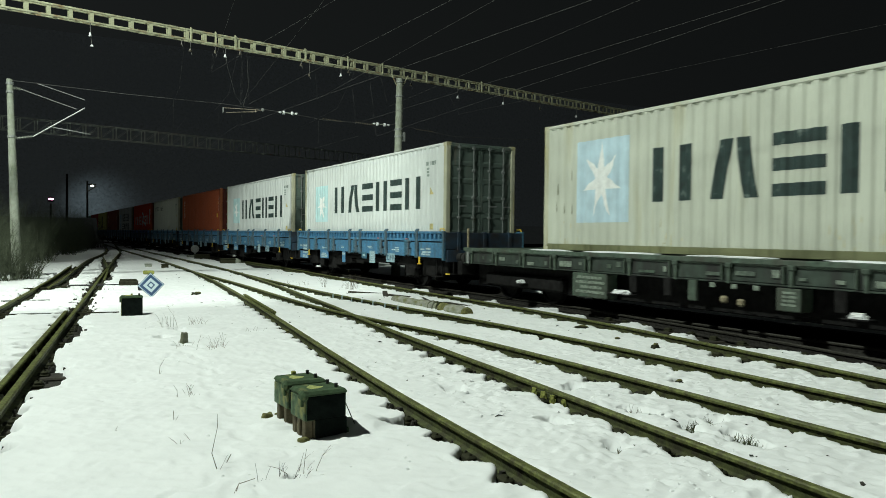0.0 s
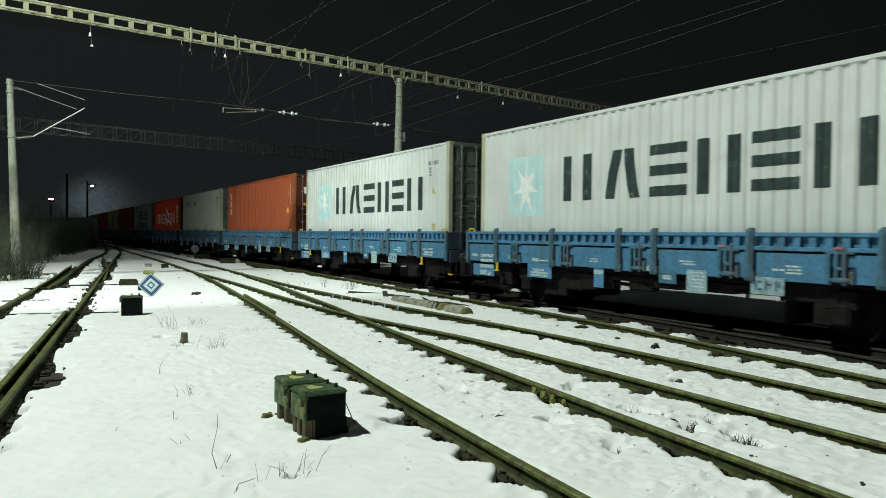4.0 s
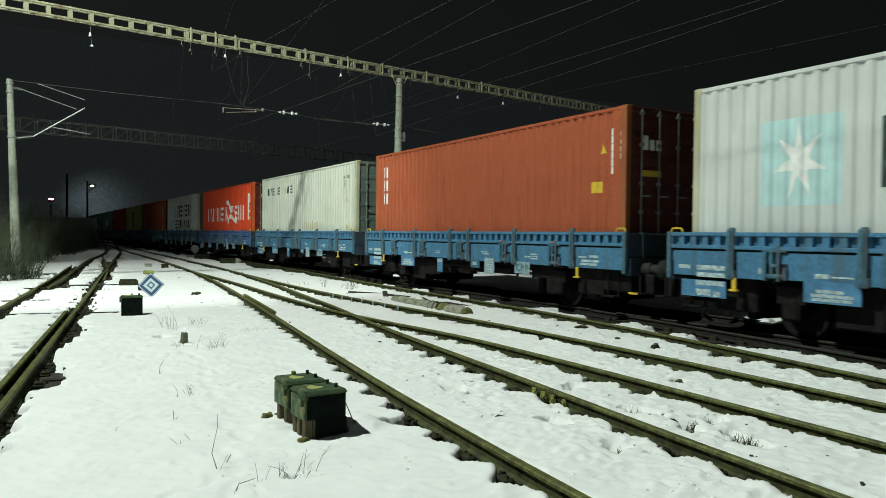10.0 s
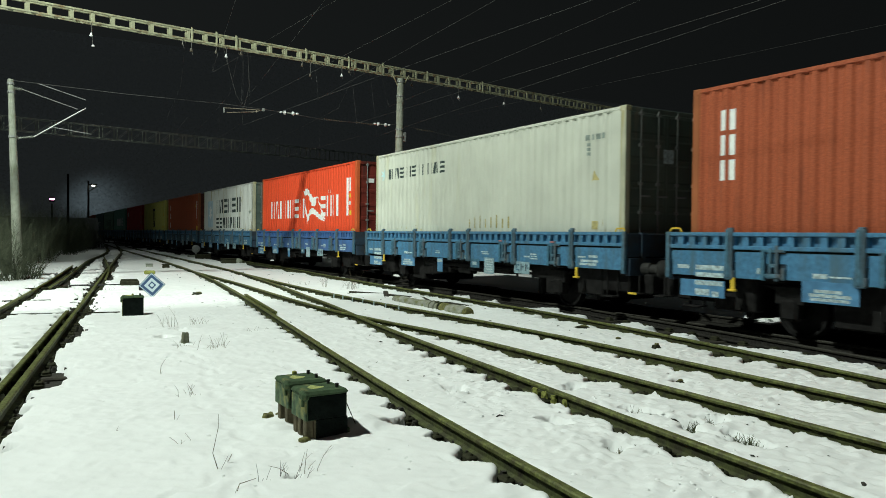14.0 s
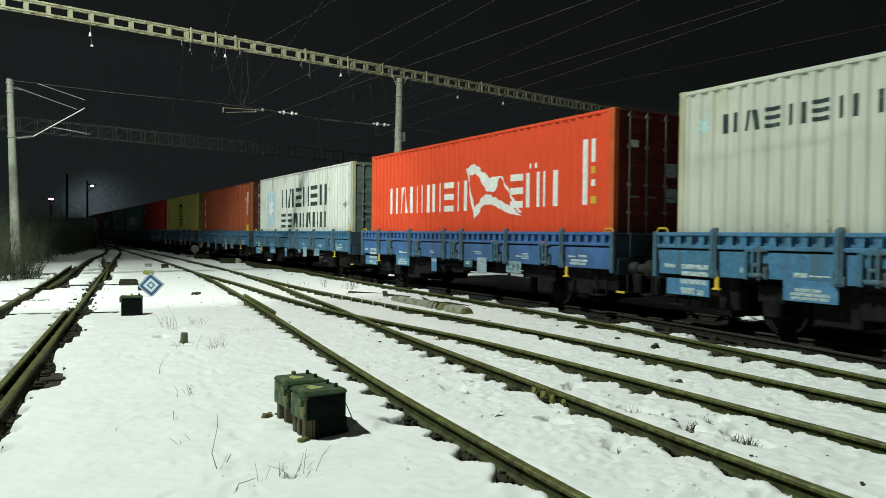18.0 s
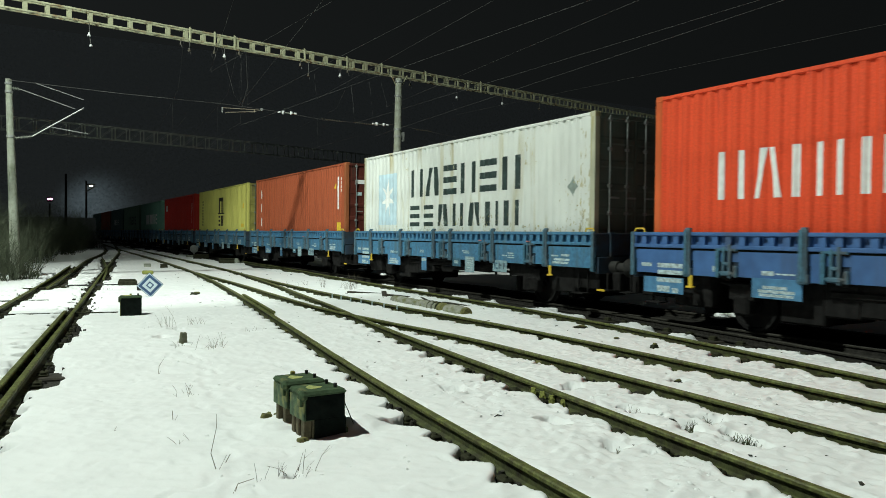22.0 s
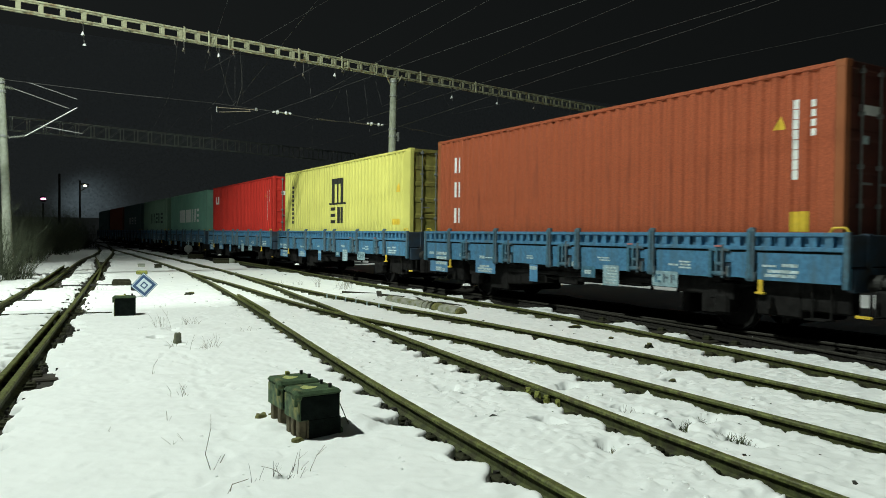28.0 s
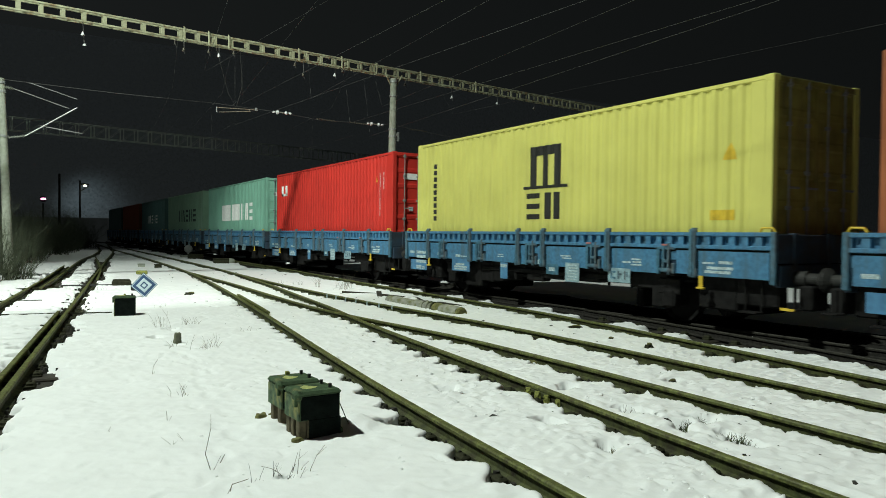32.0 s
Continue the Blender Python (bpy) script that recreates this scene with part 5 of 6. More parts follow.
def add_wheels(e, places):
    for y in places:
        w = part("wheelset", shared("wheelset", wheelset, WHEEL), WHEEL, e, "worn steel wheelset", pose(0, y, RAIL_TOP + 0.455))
        WHEELS.append((w, y))


first = blue_wagon()
wagons = [first] + [copy_thing(first, pose(0, 0, 0)) for _ in range(13)]
for k, w in enumerate(wagons):
    w.name = "flat_wagon"
    add_wheels(w, (-4.0, 4.0))
    MOVERS.append((w, SPACING * k - 6.0, 0.0))
    if k == 4:
        # one wagon wears a deeper blue than the rest
        for ob in list(w.children) + [c for p in w.children for c in p.children]:
            if ob.data.materials and ob.data.materials[0] == BLUE:
                ob.material_slots[0].link = "OBJECT"
                ob.material_slots[0].material = BLUE_DEEP


def long_flat():
    """The low grey-green flat wagon ahead of the blue ones."""
    e = thing("flat_wagon", pose(0, 0, 0), "grimy grey-green bogie flat wagon with open deck", "railway wagon", "train")
    length, odd = 19.9, random.Random(23)
    h = length / 2 - 0.6
    part("deck", Shape().soft(-1.3, 1.3, -h, h, 1.3, 1.42, 0.015), FLAT_GREEN, e)
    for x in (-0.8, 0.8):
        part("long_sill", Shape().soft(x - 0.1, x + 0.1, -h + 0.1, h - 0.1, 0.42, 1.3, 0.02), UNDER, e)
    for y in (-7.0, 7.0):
        part("bogie", Shape().soft(-1.1, 1.1, y - 1.6, y + 1.6, 0.45, 0.78, 0.05), UNDER, e, "black bogie")
    for side in (-1, 1):
        f = lambda a, b: (min(a * side, b * side), max(a * side, b * side))
        part("deck_edge", Shape().soft(*f(1.28, 1.35), -h, h, 1.334, 1.43, 0.012), FLAT_GREEN, e)
        part("sole_bar", Shape().soft(*f(1.22, 1.29), -h, h, 1.03, 1.33, 0.012), FLAT_RECESS, e, "grimy dark green sole bar with recess shade painted in")
        part("lower_flange", Shape().soft(*f(1.22, 1.33), -h, h, 1.0, 1.026, 0.006), FLAT_RECESS, e)
        n = 15
        for i in range(n + 1):
            y = -h + 0.4 + (2 * h - 0.8) * i / n
            part("side_bracket", shared("side_bracket%d" % side, lambda: Shape().soft(*f(1.28, 1.35), -0.035, 0.035, 0.99, 1.4, 0.01).soft(*f(1.3, 1.38), -0.07, 0.07, 1.26, 1.35, 0.02).soft(*f(1.28, 1.36), 0.12, 0.16, 1.03, 1.33, 0.01), FLAT_GREEN), FLAT_GREEN, e, at=pose(0, y, 0))
            if side < 0 and i < n:
                at, stop = y + 0.2 + 0.15 * odd.random(), y + (2 * h - 0.8) / n - 0.12
                while at < stop - 0.1:
                    wide, low, tall = odd.choice((0.09, 0.14, 0.3, 0.42)), odd.uniform(1.06, 1.16), odd.uniform(0.05, 0.13)
                    part("data_plate", plate_shape(at, min(stop, at + wide), low, low + tall, -1.305), odd.choice((FLAT_PALE, FLAT_PALE, FLAT_GREEN, FLAT_DIM)), e)
                    at += wide + odd.uniform(0.12, 0.5)
    for y, wide, low in ((4.2, 1.1, 0.45), (-0.54, 0.44, 0.6), (-3.2, 0.55, 0.5)):
        p = part("equipment_box", Shape().soft(-1.33, -1.0, y - wide / 2, y + wide / 2, low, 0.98, 0.02), FLAT_GREEN, e)
        part("small_print", line_bars(y - wide / 2 + 0.05, y + wide / 2 - 0.05, low + 0.08, 0.94, 4, -1.334), FLAT_PALE, p, kind="stuff")
    # added patches and ledges that stand in for lit snow glimpsed beyond the wagon
    for y, w in ((3.34, 0.28), (6.86, 0.12), (-1.6, 0.16)):
        part("snow_patch", lump(0.2, w * 2, 0.09, int(y * 10) + 99, 7, 0.45), SNOW, e, "white snow patch set at the underframe", pose(-1.2, y, 0.6))
        part("step_board", Shape().soft(-1.3, -1.05, y - w - 0.05, y + w + 0.05, 0.57, 0.598, 0.008), UNDER, e)
    for y, z in ((0.75, 0.69), (0.4, 0.66)):
        part("release_handle", Shape().soft(-1.3, -1.2, y - 0.07, y + 0.07, z - 0.06, z + 0.07, 0.03), BEIGE, e, "worn beige release handle")
    for y in (0.93, 0.48, 0.04):
        part("white_tag", Shape().soft(-1.345, -1.33, y - 0.06, y + 0.06, 0.9, 0.985, 0.006), FLAT_PALE, e, "small pale square")
    # thin snow left along the open deck's edge
    for y, w in ((5.6, 0.9), (3.3, 1.3), (0.6, 1.2), (-2.4, 1.5), (-5.8, 1.2)):
        part("snow_patch", lump(0.1, w * 2, 0.035, int(y * 10) + 199, 9, 0.5), SNOW, e, "thin line of snow on the deck's edge", pose(-1.29, y, 1.432))
    part("drop_bracket", Shape().soft(-1.33, -1.24, 1.3, 1.5, 0.62, 1.02, 0.02), FLAT_GREEN, e)
    for y in (-9.17, 9.17):
        part("hand_post", Shape().soft(-1.33, -1.28, y - 0.025, y + 0.025, 1.4, 1.93, 0.012).soft(-1.335, -1.275, y - 0.035, y + 0.035, 1.86, 1.95, 0.015), BEIGE, e, "worn pale hand post")
    for y in (-6.15, -3.1, 0, 3.1, 5.85):
        for x in (-1.12, 1.12):
            part("container_saddle", Shape().soft(x - 0.1, x + 0.1, y - 0.14, y + 0.14, 1.415, 1.444, 0.008), UNDER, e)
    for y in (2.9, 2.0, -1.4):
        part("brake_lever", Shape().soft(-1.33, -1.28, y - 0.1, y + 0.1, 0.66, 1.02, 0.02), UNDER, e)
    for s in (-1, 1):
        for x in (-0.875, 0.875):
            part("buffer", shared("buffer", buffer_shape, BUFFER), BUFFER, e, at=pose(x, s * (h + 0.02), 1.1, 0, 0, 0 if s > 0 else 180))
        part("brake_handle", Shape().soft(-1.4, -1.36, s * (h - 0.3) - 0.05, s * (h - 0.3) + 0.05, 1.0, 1.32, 0.01), GALV, e)
    add_wheels(e, (-7.9, -6.1, 6.1, 7.9))
    return e


MOVERS.append((long_flat(), -13.45 - 9.3, 0.0))

STICKERS = {
    2: ((-0.72, -0.58, 2.0, 2.3, LETTER_WHITE), (-0.52, -0.4, 2.0, 2.22, LETTER_WHITE), (-0.34, -0.2, 2.0, 2.22, LETTER_WHITE), (-0.75, -0.2, 1.45, 1.58, YELLOW)),
    3: ((-0.1, 0.2, 1.75, 2.05, PRINT),),
    4: ((0.35, 0.65, 1.5, 1.8, PRINT), (0.35, 0.65, 0.95, 1.25, PRINT), (-0.75, -0.5, 2.1, 2.25, LETTER_WHITE)),
    6: ((-0.8, -0.2, 2.1, 2.25, LETTER_WHITE), (-0.75, -0.55, 1.65, 1.78, PRINT)),
    8: ((-0.8, -0.3, 2.0, 2.2, LETTER_WHITE), (-0.6, -0.45, 0.95, 1.1, PRINT)),
    9: ((-0.75, -0.2, 2.0, 2.2, LETTER_WHITE),),
}
for k, p_side, p_edge, p_door, label, marks, rods in LOADS:
    box = container(p_side, p_edge, p_door, label, marks, rods, STICKERS.get(k, ()), sill=P_SILL if k < 0 else None)
    if k < 0:
        MOVERS.append((box, 13.9 - 30.7 - C_LEN / 2, 1.436))
    else:
        MOVERS.append((box, SPACING * k - C_LEN / 2, 1.584))

# ---- overhead line ----
GATE_Z = 8.5


def gate_point(x):
    """A place along the near gantry, which crosses the yard at a slant."""
    return Vector((x, 26.1 + 0.16 * x, 0))


def lattice_gantry(name, a, b, z, deep, wide, step, bar, mat, label, batten=True):
    e = thing(name, pose(0, 0, 0), label, "gantry", "overhead line gantries")
    a, b = Vector(a), Vector(b)
    along = (b - a).normalized()
    across = Vector((-along.y, along.x, 0))
    length = (b - a).length
    turn = Matrix(((along.x, across.x, 0, a.x), (along.y, across.y, 0, a.y), (0, 0, 1, z), (0, 0, 0, 1)))
    for w in (-wide / 2, wide / 2):
        for h in (0, deep):
            part("chord", Shape().soft(0, length, w - bar / 2, w + bar / 2, h - bar / 2, h + bar / 2, 0.008, turn), mat, e)
    n = round(length / step)
    upright = Shape().soft(-bar * 0.9, bar * 0.9, -0.012, 0.012, 0, deep, 0.005).mesh("batten", mat)
    lace = Shape()
    for i in range(n + 1):
        d = length * i / n
        for w in (-wide / 2, wide / 2):
            part("batten", upright, mat, e, at=turn @ pose(d, w, 0))
            if not batten and i < n:
                lace.tube(turn @ Vector((d, w, 0)), turn @ Vector((d + step, w, deep)), 0.011, n=5)
        for h in (0, deep):
            lace.tube(turn @ Vector((d, -wide / 2, h)), turn @ Vector((min(length, d + step), wide / 2, h)), 0.008, n=5)
    part("lacing", lace, mat, e, kind="stuff")
    return e


lattice_gantry("gantry", gate_point(-9), gate_point(37.4), GATE_Z - 0.02, 0.34, 0.22, 0.62, 0.06, BEAM, "yellowish steel lattice gantry beam over the tracks")
lattice_gantry("gantry", (-3, 54.5, 0), (36, 64.5, 0), 8.2, 0.85, 0.6, 1.0, 0.05, BEAM_FAR, "dim grey lattice gantry beam far down the yard", False)


def concrete_mast(x, y, height, top, base, lean=(0, 0), label="round tapered concrete mast", bands=()):
    e = thing("overhead_line_mast", pose(x, y, 0), label, "mast", "overhead line masts")
    n, m = 9, 20
    verts = [(lean[0] * k / n + math.cos(i * 2 * math.pi / m) * (base + (top - base) * k / n), lean[1] * k / n + math.sin(i * 2 * math.pi / m) * (base + (top - base) * k / n),
              height * k / n - (0.2 if k == 0 else 0)) for k in range(n + 1) for i in range(m)]
    s = Shape().add(verts, [(k * m + i, k * m + (i + 1) % m, (k + 1) * m + (i + 1) % m, (k + 1) * m + i) for k in range(n) for i in range(m)] + [tuple(range(n * m, n * m + m))])
    part("shaft", s, CONCRETE, e)
    for h in bands:
        f = h / height
        r = base + (top - base) * f
        part("clamp", Shape().lathe([(h - 0.04, r + 0.012), (h - 0.035, r + 0.025), (h + 0.035, r + 0.025), (h + 0.04, r + 0.012)], "Z", 18, (lean[0] * f, lean[1] * f, 0)), GALV, e)
    return e


mast = concrete_mast(13.82, 28.05, 8.35, 0.14, 0.2, (0.1, 0), "round concrete mast under the gantry beam", (8.2, 7.6, 6.2, 5.9, 5.2))
for s in (-1, 1):
    part("strut", Shape().tube((0.1 + 0.1 * s, 0, 8.0), (0.1 + 0.42 * s, 0.04 * s, 8.52), 0.03), BEAM, mast)
part("cable_box", Shape().soft(0.2, 0.36, -0.1, 0.1, 5.7, 6.1, 0.02).tube((0.26, 0, 6.0), (0.2, 0, 6.9), 0.02), GALV, mast)
left_mast = concrete_mast(-0.1, 30, 7.05, 0.1, 0.17, (-0.22, 0), "leaning concrete mast with a bracket arm", (6.9, 6.6, 5.05))


def insulator(a, b, r=0.07, sheds=6):
    a, b = Vector(a), Vector(b)
    s = Shape().tube(a, b, r * 0.35, n=8)
    for k in range(sheds):
        c = a + (b - a) * ((k + 0.7) / (sheds + 0.4))
        d = (b - a).normalized() * 0.02
        s.tube(c - d, c + d * 0.6, r, r * 0.55, 10)
    return s


part("bracket_arm", Shape().tube((0.5, 0, 5.1), (2.15, 0, 6.26), 0.024, n=10), GALV, left_mast, "pale bracket tube")
part("stay_tube", Shape().tube((0.12, 0, 6.74), (1.88, 0, 6.2), 0.013), GALV, left_mast)
part("stay_tube", Shape().tube((0.6, 0, 7.0), (2.15, 0, 6.56), 0.014), GALV, left_mast)
part("steady_arm", Shape().tube((0.95, 0, 5.5), (2.34, 0, 5.32), 0.014), GALV, left_mast)
part("bracket_insulator", insulator((-0.05, 0, 5.0), (0.5, 0, 5.1)), INSULATOR, left_mast, "pale ribbed insulator")
part("bracket_insulator", insulator((-0.2, 0, 6.76), (0.14, 0, 6.73)), INSULATOR, left_mast, "pale ribbed insulator")


def wire(name, points, r, label):
    s = Shape()
    for a, b in zip(points, points[1:]):
        s.tube(a, b, r, n=5, caps=False)
    return solid(name, s, WIRE, label, "wire", "overhead wires")


def sagging(x0, y0, x1, y1, z, sag, n=14):
    return [(x0 + (x1 - x0) * i / n, y0 + (y1 - y0) * i / n, z - sag * 4 * (i / n) * (1 - i / n)) for i in range(n + 1)]


SPANS = ((8.14, 7.37, 6.55), (0.86, 7.07, 6.5), (9.67, 6.05, 7.6), (6.93, 10.05, 7.0), (10.36, 7.11, 5.75), (9.26, 13.11, 7.0),
         (8.89, 12.58, 5.75), (12.31, 11.68, 6.2), (21.26, 16.51, 7.0), (-1.3, 6.01, 7.6))
for xa, xb, z in SPANS:
    e = thing("overhead_line", pose(0, 0, 0), "thin grey overhead wire between the gantries", "overhead wire", "overhead lines")
    way = Shape()
    pts = sagging(xa, -20, xb, 27.5, z, 0.0, 4)
    for p, q in zip(pts, pts[1:]):
        way.tube(p, q, 0.004, n=5, caps=False)
    part("carrier_wire", way, WIRE, e)
    part("hanger_rod", Shape().tube((xb, 27.45, z), (xb, gate_point(xb).y + 0.11, GATE_Z), 0.002, n=4), WIRE, e)
for xb, xc in ((11.94, 11.94), (6.95, 9.0), (5.0, 7.8)):
    e = thing("overhead_line", pose(0, 0, 0), "thin grey overhead line of carrier and contact wire", "overhead wire", "overhead lines")
    carrier, contact, hang = Shape(), Shape(), []
    yb = gate_point(xb).y - 0.25
    for x0, y0, x1, y1 in ((xb, yb, xc, 60.5), (xc, 60.5, xc, 120)):
        pts = sagging(x0, y0, x1, y1, 7.35, 0.55)
        if y0 == yb:
            pts[0] = (xb, yb + 0.36, GATE_Z)
        for p, q in zip(pts, pts[1:]):
            carrier.tube(p, q, 0.0032, n=5, caps=False)
        contact.tube((x0, y0, 5.75), (x1, y1, 5.75), 0.0032, n=5, caps=False)
        hang += pts[2:-1:4]
    part("carrier_wire", carrier, WIRE, e)
    part("contact_wire", contact, WIRE, e)
    for x, y, z in hang:
        part("dropper", Shape().tube((x, y, z), (x, y, 5.75), 0.0015, n=4, caps=False), WIRE, e)

DULL_INSULATOR = material("dull_brown_insulator", (0.09, 0.08, 0.06), 0.4, vary=0.3, scale=20)
PORCELAIN = material("white_glazed_porcelain", (0.66, 0.69, 0.68), 0.12, vary=0.08, scale=20)


def bell(z, r):
    """A turned porcelain bell, hanging below z."""
    return Shape().lathe([(z, 0.012), (z - 0.02, r * 0.5), (z - 0.07, r * 0.62), (z - 0.1, r), (z - 0.125, r * 0.9), (z - 0.12, 0.02)], "Z", 14)


# what hangs from the gantry beam: place along it, length of the hook, bell radius, whether the bell is white
HANGERS = ((1.95, 0.34, 0.06, 1), (4.85, 0.12, 0.03, 0), (5.15, 0.3, 0.06, 0), (6.03, 0.22, 0.05, 0), (6.4, 0.3, 0.06, 1), (6.95, 0.12, 0.05, 0), (9.4, 0.16, 0.06, 0), (9.75, 0.5, 0.05, 0),
           (11.15, 0.3, 0.06, 1), (11.5, 0.1, 0.05, 0), (14.6, 0.2, 0.06, 0), (17.2, 0.42, 0.07, 1), (20.0, 0.35, 0.07, 1), (22.5, 0.3, 0.06, 0), (25.2, 0.4, 0.07, 1))
for k, (x, drop, r, white) in enumerate(HANGERS):
    p = gate_point(x)
    e = thing("hanging_insulator", pose(p.x, p.y - 0.11, GATE_Z - 0.02), "white porcelain bell insulator under the gantry" if white else "dull brown insulator under the gantry", "insulator", "gantry insulators")
    part("hook", Shape().tube((0, 0, 0.03), (0.02, 0, -drop), 0.014), WIRE, e)
    part("insulator_body", bell(-drop + 0.01, r), PORCELAIN if white else DULL_INSULATOR, e)
    part("clamp_rod", Shape().tube((0.02, 0, -drop - 0.08), (0.05, -0.03, -drop - (0.4 if k == 0 else 0.22)), 0.01), WIRE, e)
    if k == 0:
        part("lower_bell", Shape().lathe([(0, 0.02), (-0.02, 0.045), (-0.06, 0.05), (-0.07, 0.015)], "Z", 12, (0.05, -0.03, -drop - 0.38)), PORCELAIN, e)
# collars and doubled battens on the beam
for x in (5.15, 6.02, 6.75, 9.55, 11.45, 13.1, 15.4, 18.6):
    p = gate_point(x)
    e = thing("beam_clamp", pose(p.x, p.y, GATE_Z - 0.02, 0, 0, 9.1), "yellowish steel clamp round the gantry beam", "clamp", "gantry clamps")
    part("clamp_plate", Shape().soft(-0.035, 0.035, -0.17, -0.125, -0.06, 0.4, 0.008), BEAM, e)
    part("clamp_bolt", Shape().tube((0, -0.1, 0.36), (0, -0.1, 0.44), 0.022, n=8), BEAM, e)
# the cross-span below the beam with its registration arms
span_y = 28.0
wire("cross_span_wire", [(-0.3, 29.9, 7.0), (3.2, 29, 6.75), (6.6, 28.2, 6.6), (8.95, 28.0, 6.46), (10.6, 28.0, 6.3), (13.0, 28.0, 6.35), (13.8, 28.0, 6.4), (15.1, 28.0, 6.25), (16.6, 28.0, 6.1), (21.0, 28.2, 6.3)], 0.008, "thin grey steel cross-span wire")
wire("cross_span_wire", [(6.3, 27.0, 8.4), (6.9, 27.6, 6.9), (7.3, 28, 6.5)], 0.008, "thin grey steel cross-span wire")
wire("cross_span_wire", [(7.2, 27.1, 8.4), (7.4, 27.6, 7.2), (7.3, 28, 6.5)], 0.008, "thin grey steel cross-span wire")
for x0, x1, z0, z1 in ((6.57, 7.95, 6.27, 6.44),):
    e = thing("registration_arm", pose(0, span_y, 0), "thin brownish steel registration arm on the cross-span", "overhead fitting", "overhead fittings")
    part("arm_tube", Shape().tube((x0 + 0.1, 0, z0 - 0.02), (x1 - 0.1, 0, z1 - 0.05), 0.014), ARM_STEEL, e)
    part("arm_tube", Shape().tube((x0, 0, z0 + 0.15), (x1 + 0.1, 0, z1 + 0.02), 0.014), ARM_STEEL, e)
    part("arm_end", Shape().tube((x0, 0, z0 - 0.03), (x0, 0, z0 + 0.17), 0.025), GALV, e)
    part("arm_end", Shape().tube((x1 - 0.16, 0, z1 - 0.08), (x1 - 0.16, 0, z1 + 0.02), 0.02), ARM_STEEL, e)
    part("arm_clamp", Shape().soft(x1 + 0.06, x1 + 0.15, -0.03, 0.03, z1 - 0.01, z1 + 0.1, 0.015), GALV, e)
for x, z, bright in ((9.06, 6.45, 2), (13.05, 6.34, 2), (10.9, 6.33, 0), (12.3, 6.31, 0), (15.1, 6.25, 0)):
    e = thing("span_insulator", pose(x, span_y, z), "white porcelain span insulator with two bells" if bright else "dull ribbed span insulator", "insulator", "span insulators")
    if bright:
        part("insulator_rod", Shape().tube((-0.36, 0, 0.02), (0.38, 0, -0.02), 0.022), INSULATOR, e)
        for d, r in ((-0.17, 0.075), (0.16, 0.07), (-0.32, 0.04), (0.33, 0.04)):
            part("bell", Shape().lathe([(d - 0.05, 0.03), (d - 0.03, r), (d + 0.03, r), (d + 0.05, 0.03)], "X", 14), PORCELAIN, e)
    else:
        part("insulator_body", insulator((-0.42, 0, 0.02), (0.42, 0, -0.02), 0.035, 8), DULL_INSULATOR, e)

# ---- small things in the yard ----


def terminal_box(x, y, turn, w, d, low, high, legs, group="", label="", skin=None):
    e = thing("terminal_box", pose(x, y, 0, 0, 0, turn), label or "mossy dark green cable terminal box on posts in snow", "terminal box", group)
    part("housing", Shape().soft(-w / 2, w / 2, -d / 2, d / 2, low, high - 0.03, 0.012), skin or BOX_GREEN, e)
    lid = part("lid", Shape().soft(-w / 2 - 0.012, w / 2 + 0.012, -d / 2 - 0.012, d / 2 + 0.012, high - 0.05, high, 0.022), BOX_GREEN, e, "mossy flat lid")
    spots = random.Random(int(x * 100))
    ring = [(-w * 0.14 + math.cos(i * 0.698) * w * spots.uniform(0.14, 0.3), math.sin(i * 0.698) * d * spots.uniform(0.12, 0.34), high + 0.003) for i in range(9)]
    if y > 6.2:
        part("lid_knob", Shape().soft(-0.02, 0.02, d / 2 - 0.04, d / 2, high - 0.01, high + 0.03, 0.008), LICHEN, lid)
    part("lichen_patch", Shape().add(ring + [(-w * 0.14, 0, high + 0.012)], [(i, (i + 1) % 9, 9) for i in range(9)]), PALE_LICHEN, lid, "patch of yellow lichen")
    for s in (-0.1, 0.12):
        part("lid_bolt", Shape().tube((w / 2 - 0.06, d / 2 * s * 5, high), (w / 2 - 0.06, d / 2 * s * 5, high + 0.035), 0.016), BLACK, lid)
    part("hasp", Shape().soft(-w / 2 - 0.035, -w / 2 + 0.04, -d / 2 - 0.012, -d / 2 + 0.1, high - 0.08, high + 0.004, 0.025).tube((-w / 2 - 0.02, -d / 2 + 0.03, high - 0.12), (-w / 2 - 0.02, -d / 2 + 0.03, high - 0.03), 0.014), BOX_GREEN, e, "rounded lid hinge")
    # the front faces away from the floodlight; its shade is an added black plate
    part("front_plate", Shape().soft(-w / 2 + 0.012, w / 2 - 0.012, -d / 2 - 0.006, -d / 2 + 0.01, low + 0.01, high - 0.04, 0.004), GREEN_BLACK, e, "black plate painting shade on the front")
    part("side_plate", Shape().soft(-w / 2 - 0.005, -w / 2 + 0.01, -d / 2 + 0.006, d / 2 - 0.006, low + 0.004, high - 0.05, 0.004), SIDE_TEAL, e, "teal side plate with mossy foot")
    for lx, ly in legs:
        part("leg", Shape().soft(lx - 0.035, lx + 0.035, ly - 0.035, ly + 0.035, -0.1, low + 0.01, 0.008), WOOD_POST, e)
    return e


near_box = terminal_box(2.22, 5.98, 3, 0.37, 0.33, 0.215, 0.46, ((-0.15, -0.12), (-0.15, 0.0), (-0.14, 0.12), (0.13, 0.0), (-0.08, -0.13)), "twin terminal boxes")
terminal_box(2.22, 6.47, 2, 0.35, 0.36, 0.215, 0.46, ((-0.14, -0.1), (-0.14, 0.08), (0.14, 0.0), (-0.1, 0.12)), "twin terminal boxes")
